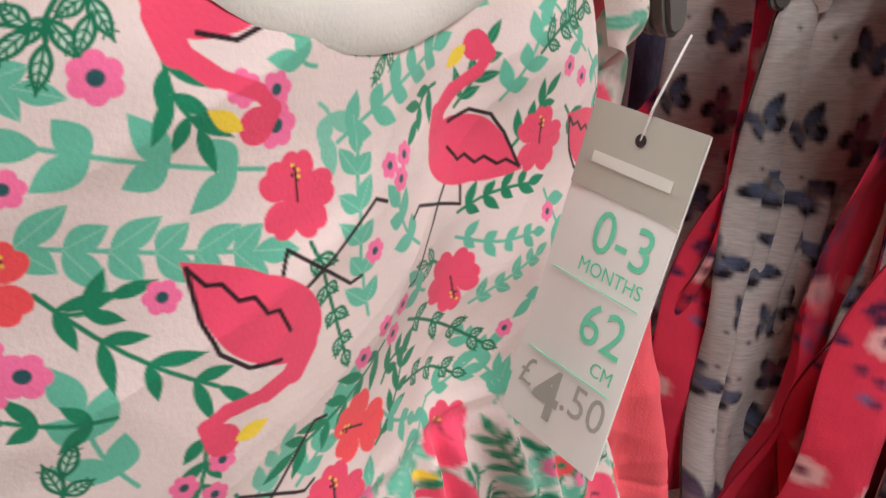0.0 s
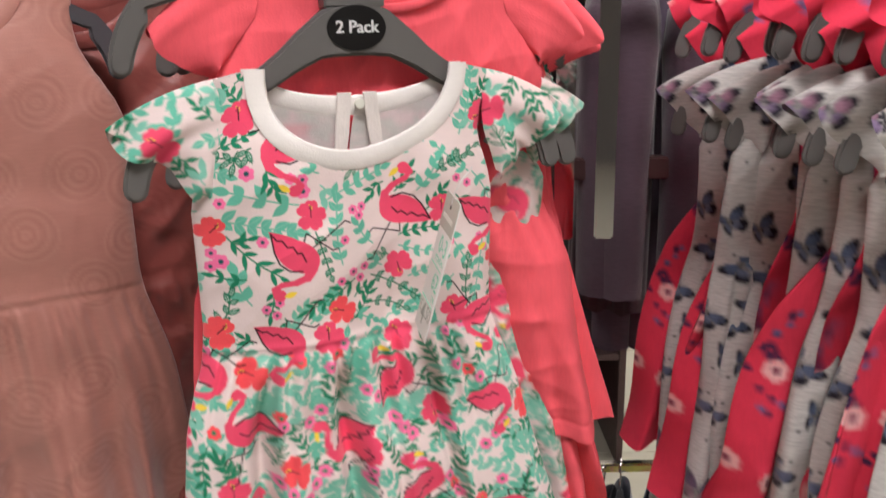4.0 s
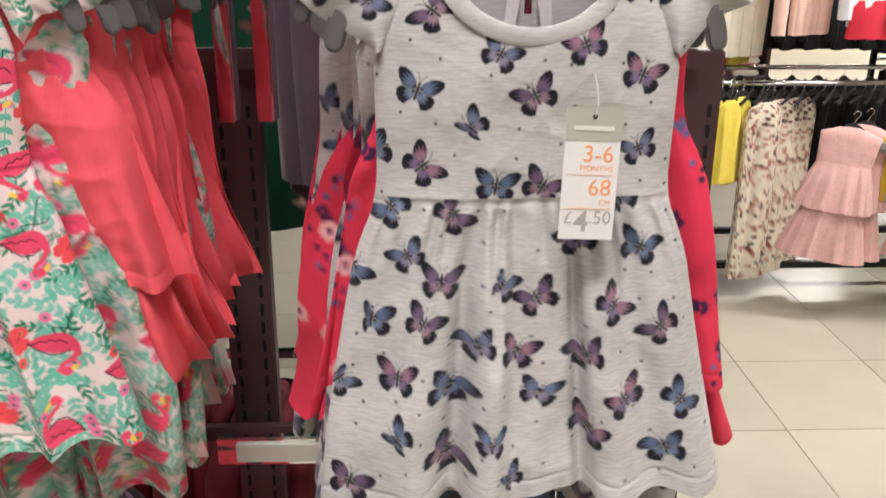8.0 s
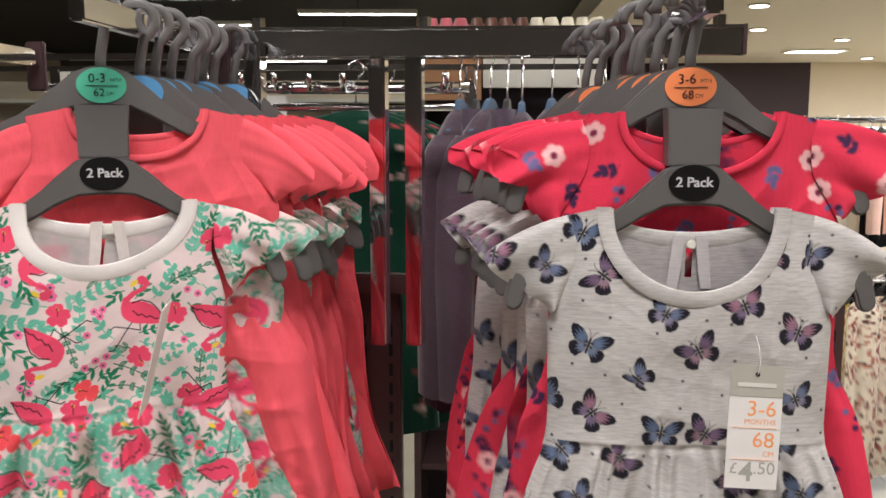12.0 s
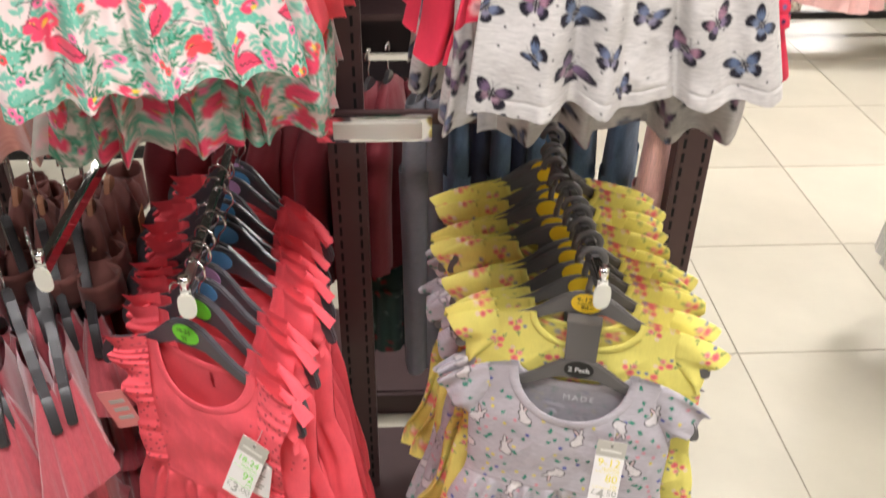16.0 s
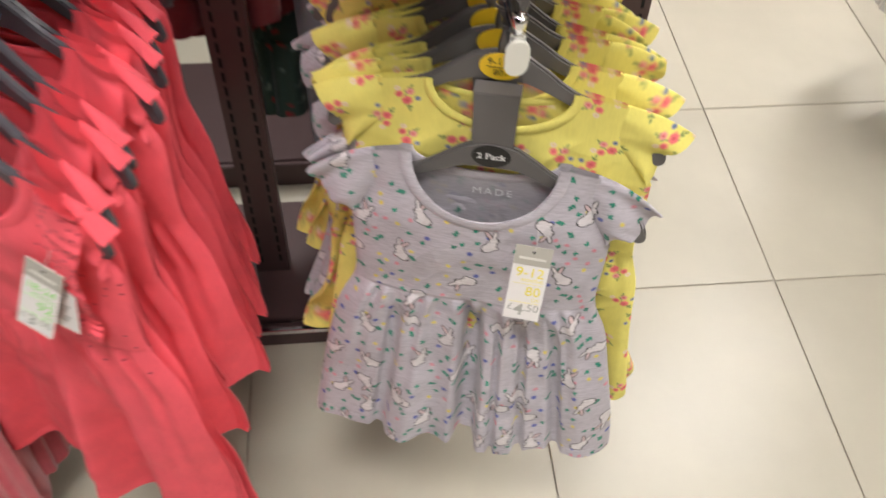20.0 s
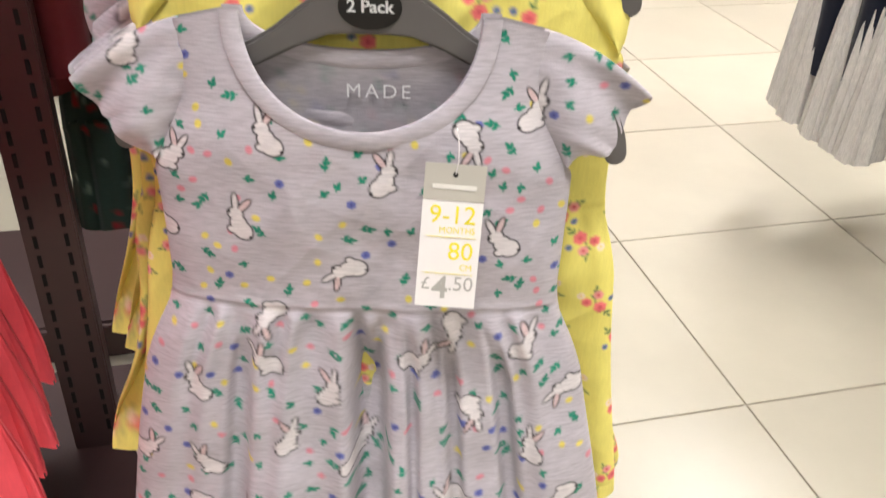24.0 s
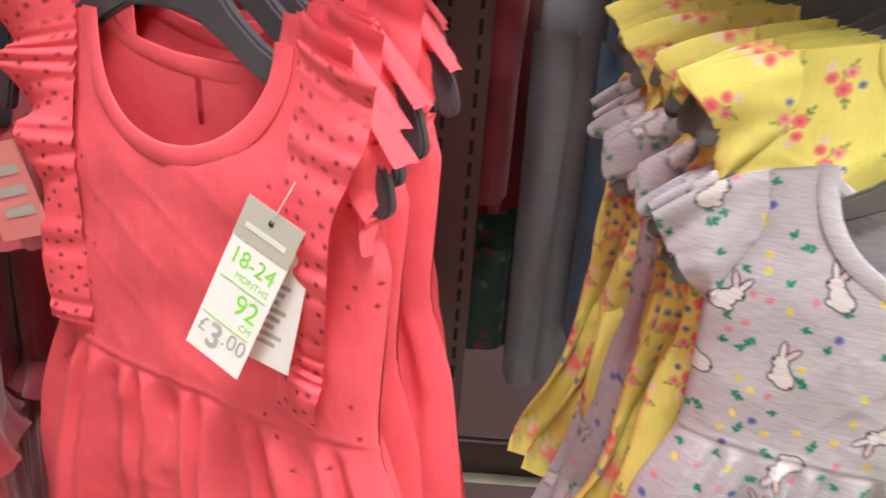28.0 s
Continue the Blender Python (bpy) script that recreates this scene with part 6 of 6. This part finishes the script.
# ---- the aisle side: rolling rails and far clothes ----
def rolling_rail(x0, x1, y, z_low, z_high):
    ob = tagged(new("rolling_rail"), "black two-tier rolling clothes rail with castors", "clothes rail", group="rolling rails")
    ob.matrix_basis = pose(0, 0, 0)
    for z in (z_low, z_high):
        part("rail", tube_bm([(x0, y, z), ((x0 + x1) / 2, y, z), (x1, y, z)], 0.012, 10), M_CHROME, ob, smooth=True)
    for x in (x0, x1):
        part("post", box_bm(x - 0.015, x + 0.015, y - 0.015, y + 0.015, 0.09, z_high + 0.01, 0.003), M_BLACK, ob)
        part("base_bar", box_bm(x - 0.02, x + 0.02, y - 0.28, y + 0.28, 0.07, 0.10, 0.003), M_BLACK, ob)
        for yy in (y - 0.26, y + 0.26):
            c = part("castor", tube_bm([(x - 0.014, yy, 0.034), (x, yy, 0.034), (x + 0.014, yy, 0.034)], 0.034, 16), M_BLACK, ob)
            part("fork", box_bm(x - 0.02, x + 0.02, yy - 0.012, yy + 0.012, 0.045, 0.075, 0.002), M_CHROME, c)
    part("long_bar", box_bm(x0, x1, y - 0.02, y + 0.02, 0.10, 0.13, 0.003), M_BLACK, ob)
    return ob


rolling_rail(1.62, 3.4, 3.35, 0.955, 1.64)
leo_paint = spots(None, (lin(150, 84, 76), lin(96, 70, 60), lin(190, 130, 110)), 900, 0.0085, 6)
M_LEO = fabric("cream_printed_viscose", None, slub=0.1)
lp = hung("printed_jumpsuit", "cream jumpsuit with a small red and brown print", "jumpsuit", "printed jumpsuits", M_LEO, "slip", 0.085, 0.80, pose(1.95, 3.25, 0.965, 0, 0, 10), drop=0.07, seed=21, paint=leo_paint, base=lin(232, 222, 200))
row_of(lp, [(2.00, 3.30, 0.965, 0, 0, 34), (2.06, 3.33, 0.965, 0, 0, 14), (2.12, 3.36, 0.965, 0, 0, 36), (2.17, 3.39, 0.965, 0, 0, 18)])
yl = hung("yellow_dress", "bright yellow child's top on a rail", "top", "yellow tops", M_YELLOW, "slip", 0.065, 0.36, pose(1.72, 3.26, 0.965, 0, 0, 34), drop=0.06, seed=22)
row_of(yl, [(1.76, 3.28, 0.955, 0, 0, 55), (1.80, 3.25, 0.965, 0, 0, 30), (1.84, 3.30, 0.95, 0, 0, 50), (1.88, 3.33, 0.965, 0, 0, 38), (1.67, 3.30, 0.965, 0, 0, 48)])
tt = hung("tutu_dress", "pale pink child's tutu dress with a jersey bodice", "dress", "tutu dresses", M_PINKTUTU, "tutu", 0.13, 0.56, pose(2.22, 2.98, 0.90, 0, 6, -20), drop=0.06, seed=23, mat2=M_PINKTUTU)
row_of(tt, [(2.30, 3.03, 0.90, 0, 5, -24), (2.62, 3.0, 0.90, 0, 0, -12), (2.72, 3.06, 0.90, 0, 0, -16)])
for i, (mm, nm, lb) in enumerate(((M_MUSTARD, "mustard_shirt", "mustard yellow child's top on a rail"), (M_GREYCLOTH, "grey_shirt", "grey jersey child's top with dark print bars"), (M_WHITECLOTH, "white_blouse", "white child's top on a rail"))):
    ob = hung(nm, lb, "top", "plain tops", mm, "top", 0.10 if i else 0.06, 0.30, pose(2.42 + 0.05 * i, 2.96 - 0.03 * i, 0.90, 0, 0, -14 - 3 * i), drop=0.06, seed=30 + i)
    if i == 1:
        for q in range(3):
            part("print_bar", box_bm(-0.05 + 0.035 * q, -0.03 + 0.035 * q, -0.0345, -0.033, -0.30, -0.22), M_BLACKINK, ob)
pch = hung("peach_trousers", "peach pink child's trousers on a rail", "trousers", "peach trousers", M_PEACH, "trousers", 0.072, 0.42, pose(2.01, 3.27, 1.65, 0, 0, 10), drop=0.06, seed=24)
row_of(pch, [(2.08, 3.30, 1.65, 0, 0, 40), (2.12, 3.33, 1.65, 0, 0, 52), (2.16, 3.35, 1.65, 0, 0, 44), (2.20, 3.36, 1.65, 0, 0, 56)])
crm = hung("cream_trousers", "cream child's trousers on a rail", "trousers", "cream trousers", M_CREAM, "trousers", 0.09, 0.52, pose(1.72, 3.36, 1.65, 0, 0, 40), drop=0.06, seed=25)
row_of(crm, [(1.80, 3.38, 1.65, 0, 0, 40), (1.86, 3.4, 1.65, 0, 0, 40), (1.92, 3.42, 1.65, 0, 0, 36)])
yt = hung("yellow_trousers", "yellow child's trousers on a rail", "trousers", "yellow trousers", M_YELLOW, "trousers", 0.08, 0.56, pose(1.76, 3.42, 1.65, 0, 0, 40), drop=0.06, seed=26)
row_of(yt, [(1.88, 3.45, 1.65, 0, 0, 40)])
ws = hung("white_shirt", "white long-sleeved child's shirt over a red skirt", "shirt", "white shirts", M_WHITECLOTH, "jacket", 0.13, 0.38, pose(2.36, 3.22, 1.65, 0, 0, 12), drop=0.06, seed=27, mat2=M_REDCLOTH)
row_of(ws, [(2.56, 3.20, 1.65, 0, 0, 6), (2.76, 3.25, 1.65, 0, 0, 10), (2.96, 3.2, 1.65, 0, 0, 4), (2.46, 3.36, 1.65, 0, 0, 16)])

def bare_hanger(m, plastic):
    ob = tagged(new("clothes_hanger"), "black plastic hanger packed on a rail", "hanger", group="hangers on the far rail")
    part("hook", tube_bm(hook_path("wire", 0, 0.002, -0.05, 0.013), 0.0025, 6), M_CHROME, ob, smooth=True)
    part("bar", plate_bm([(x, z - 0.055) for x, z in arch(0.13, False, 0.7)], -0.006, 0.006, 0.001), plastic, ob)
    ob.matrix_basis = m
    return ob


h1 = bare_hanger(pose(1.70, 3.35, 1.655, 0, 0, 40), M_DARKPLASTIC)
row_of(h1, [(1.70 + 0.045 * i, 3.35, 1.655, 0, 0, 30 + 9 * (i % 4)) for i in range(1, 36)])
row_of(h1, [(1.66 + 0.045 * i, 3.35, 0.972, 0, 0, 30 + 9 * (i % 4)) for i in range(0, 36)])

rolling_rail(1.6, 3.6, 3.85, 0.955, 1.60)
bb = hung("charcoal_jacket", "charcoal jacket on the rail behind", "jacket", "charcoal jackets", M_BLACKCLOTH, "jacket", 0.13, 0.50, pose(1.66, 3.85, 1.61, 0, 0, 30), drop=0.06, seed=38)
row_of(bb, [(1.66 + 0.13 * i, 3.85, 1.61, 0, 0, 28 + 5 * (i % 3)) for i in range(1, 15)] + [(1.66 + 0.13 * i, 3.85, 0.965, 0, 0, 28 + 5 * (i % 3)) for i in range(0, 15)])

# navy and ivory skirts on a small stand
st = tagged(new("skirt_stand"), "black steel stand with a long arm for skirts", "clothes stand")
part("post", box_bm(1.685, 1.715, 0.585, 0.615, 0.02, 0.90, 0.003), M_BLACK, st)
part("base_plate", box_bm(1.60, 2.1, 0.45, 0.75, 0.0, 0.02, 0.004), M_BLACK, st)
part("arm", box_bm(1.582, 1.597, 0.45, 1.24, 0.835, 0.855, 0.003), M_BLACK, st)
part("stay", box_bm(1.597, 1.70, 0.59, 0.61, 0.835, 0.855, 0.003), M_BLACK, st)
sk = hung("tulle_skirt", "ivory tulle skirt on a dark hanger", "skirt", "tulle skirts", M_NET, "skirt", 0.042, 0.36, pose(1.61, 1.225, 0.86, 0, 0, 24), drop=0.28, seed=28, thin=0.42)
row_of(sk, [(1.590, 1.16, 0.86, 0, 0, 40), (1.588, 1.07, 0.86, 0, 0, 20), (1.588, 1.01, 0.86, 0, 0, 44), (1.592, 0.965, 0.86, 0, 0, 26)])
nv = hung("navy_dress", "navy blue child's dress on a stand", "dress", "navy dresses", M_NAVY, "jacket", 0.13, 0.55, pose(1.74, 1.16, 0.895, 0, 0, 14), drop=0.06, seed=29)
row_of(nv, [(1.74, 1.04, 0.895, 0, 0, 10), (1.74, 0.90, 0.895, 0, 0, 16), (1.74, 0.78, 0.895, 0, 0, 8)])
tagged(part("stand_rail", box_bm(1.73, 1.75, 0.62, 1.3, 0.87, 0.89, 0.003), M_BLACK, None), "black rail of the skirt stand", "rail")

# far rails with dark clothes, seen low across the aisle
rolling_rail(3.1, 5.2, 4.6, 0.9, 1.5)
bk = hung("black_trousers", "black trousers on a far rail", "trousers", "black trousers", M_BLACKCLOTH, "trousers", 0.13, 0.70, pose(3.2, 4.55, 0.91, 0, 0, 30), drop=0.06, seed=33)
row_of(bk, [(3.2 + 0.14 * i, 4.52 + 0.02 * (i % 3), 0.91, 0, 0, 25 + 7 * (i % 3)) for i in range(1, 13)])
bk2 = hung("navy_jacket", "navy jacket on a far rail", "jacket", "navy jackets", M_NAVY, "jacket", 0.16, 0.5, pose(3.2, 4.55, 1.51, 0, 0, 30), drop=0.06, seed=34)
row_of(bk2, [(3.2 + 0.16 * i, 4.55, 1.51, 0, 0, 30) for i in range(1, 11)])


def shelf_unit(x0, x1, y, zs, top, back=M_DARKWALL, frame_mat=M_STEEL, label="dark shelf unit with shelves of folded clothes"):
    ob = tagged(new("shelf_unit"), label, "shelf unit", group="shelf units")
    part("back", box_bm(x0, x1, y + 0.36, y + 0.40, 0.0, top, 0.003), back, ob)
    for x in (x0, x1):
        part("side", box_bm(x - 0.012, x + 0.012, y, y + 0.36, 0.0, top, 0.003), frame_mat, ob)
    for z in zs:
        part("shelf", box_bm(x0 + 0.014, x1 - 0.014, y, y + 0.355, z, z + 0.025, 0.003), frame_mat, ob)
    return ob


shelf_unit(1.7, 2.9, 5.6, (0.3, 0.62, 0.94, 1.26), 1.6)
rng = random.Random(50)
cols = (M_REDCLOTH, M_WHITECLOTH, M_NAVY, M_REDCLOTH, M_PINKTUTU, M_CREAM)
for z in (0.325, 0.645, 0.965, 1.285):
    for k in range(5):
        fs = tagged(new("folded_stack"), "stack of folded red, white and navy tops on a shelf", "folded clothes", group="folded stacks")
        for q in range(5):
            part("folded_top", box_bm(-0.09, 0.09, -0.12, 0.12, q * 0.042, q * 0.042 + 0.040, 0.012), cols[rng.randrange(6)], fs)
        fs.matrix_basis = pose(1.83 + 0.235 * k, 5.76, z, 0, 0, rng.uniform(-3, 3))

# shoe shelf above the clothes behind the rack
shelf_unit(0.12, 0.78, 2.5, (0.4, 0.9, 1.4, 1.86), 1.885)
shelf_unit(-3.4, 0.1, 5.4, (0.3, 0.7, 1.1, 1.45, 1.78), 1.94, M_WALL, M_PLAIN, "pale wall shelving with white shelves across the store")
rng = random.Random(61)
for z in (1.125, 1.475):
    for k in range(12):
        fs = tagged(new("folded_stack"), "stack of folded pale tops on white shelving", "folded clothes", group="pale folded stacks")
        for q in range(4):
            part("folded_top", box_bm(-0.10, 0.10, -0.12, 0.12, q * 0.045, q * 0.045 + 0.043, 0.012), (M_WHITECLOTH, M_GREYCLOTH, M_CREAM, M_DENIM, M_PINKTUTU)[rng.randrange(5)], fs)
        fs.matrix_basis = pose(-3.25 + 0.27 * k, 5.56, z, 0, 0, rng.uniform(-3, 3))
kb = tagged(part("kraft_box", box_bm(0.135, 0.34, 2.46, 2.495, 1.70, 1.845, 0.002), M_KRAFT, None), "brown card box front under the shoe shelf", "box")
pn = tagged(new("ticket_board"), "white ticket board under the shoe shelf", "board")
part("face", box_bm(0.345, 0.74, 2.455, 2.495, 1.74, 1.84, 0.003), M_PLAIN, pn)


def shoe(m, mat, label):
    ob = tagged(new("shoe"), label, "shoe", group="shoes on the shelf")
    rows = [(0.0, 0.030, 0.075, 0), (0.03, 0.032, 0.078, 0), (0.06, 0.024, 0.05, 0), (0.085, 0.018, 0.03, 0)]
    P = ring_body(rows, 20)
    P[..., 1] -= 0.018 * (P[..., 2] > 0.05)
    link_mesh("upper", grid_mesh("upper", P), mat, ob)
    part("sole", box_bm(-0.032, 0.032, -0.08, 0.08, -0.012, 0.002, 0.004), M_BLACK, ob)
    ob.matrix_basis = m
    return ob


for i in range(12):
    x = 0.165 + 0.052 * i
    mat = M_BLUSH if i < 3 else (M_SHOEBROWN if i < 7 else M_CREAM)
    shoe(pose(x, 2.62, 1.898, 0, 0, 180 + 8 * (i % 3)), mat, ("pink", "brown", "cream")[0 if i < 3 else (1 if i < 7 else 2)] + " child's shoe on the high shelf")

def strip_light(m):
    ob = tagged(new("strip_light"), "long lit white strip light under the dark ceiling", "strip light", group="strip lights")
    part("housing", box_bm(-0.7, 0.7, -0.05, 0.05, 0.0, 0.05, 0.004), M_PLAIN, ob)
    part("diffuser", box_bm(-0.68, 0.68, -0.04, 0.04, -0.012, -0.001, 0.002), M_LIGHT, ob)
    part("stem", tube_bm([(0, 0, 0.05), (0, 0, 0.12), (0, 0, 0.25)], 0.006, 6), M_BLACK, ob)
    ob.matrix_basis = m
    return ob


sl = strip_light(pose(-1.6, 4.2, 2.93))
for q, (lx, ly) in enumerate(((0.4, 5.6), (-0.6, 7.4), (-2.6, 6.2), (0.9, 8.4), (-1.2, 10.0), (0.2, 11.6), (-2.9, 8.6), (-3.4, 11.0), (-1.8, 12.6), (-4.2, 13.4), (-0.4, 13.8), (-2.6, 14.8), (-5.2, 16.0), (-1.0, 16.2), (0.8, 15.0), (-3.6, 17.2), (0.3, 17.6), (-0.8, -5.4), (0.6, -6.6), (-1.6, -7.2))):
    copy_thing(sl, pose(lx, ly, 2.93, 0, 0, 0 if q % 2 else 4))

sg = tagged(new("sign"), "white department sign with blue lettering", "sign")
part("board", box_bm(-0.385, -0.215, 2.04, 2.05, 1.59, 1.70, 0.003), M_CARD, sg)
lettering("BOYS", 0.036, solid("pale_blue_ink", lin(130, 190, 216), rough=0.5), sg, pose(-0.288, 2.036, 1.648, 90))
part("stem", box_bm(-0.305, -0.295, 2.051, 2.061, 0.0, 1.60), M_CHROME, sg)
rolling_rail(-1.3, 0.5, 2.05, 0.9, 1.56)
gh = hung("grey_shirt", "grey child's top on a grey hanger behind the rack", "top", "grey tops", M_GREYCLOTH, "top", 0.13, 0.4, pose(-0.05, 2.0, 1.57, 0, 0, 20), plastic=M_GREY, drop=0.06, seed=35)
row_of(gh, [(-0.05 - 0.11 * i, 2.0, 1.57, 0, 0, 20 + 5 * (i % 3)) for i in range(1, 10)])

# ---- floor tiles near the walk ----
for i in range(-2, 8):
    for j in range(-4, 13):
        x, y = TX + T * i, TY + T * j
        if tile_me is None:
            bm = box_bm(0.0015, T - 0.0015, 0.0015, T - 0.0015, -0.004, 0.0, 0.0008)
            tile_me = bpy.data.meshes.new("tile")
            bm.to_mesh(tile_me)
            bm.free()
            tile_me.materials.append(M_TILE)
        t_ob = new("tile", tile_me)
        t_ob.parent = floor
        t_ob.matrix_basis = pose(x, y, 0.0)
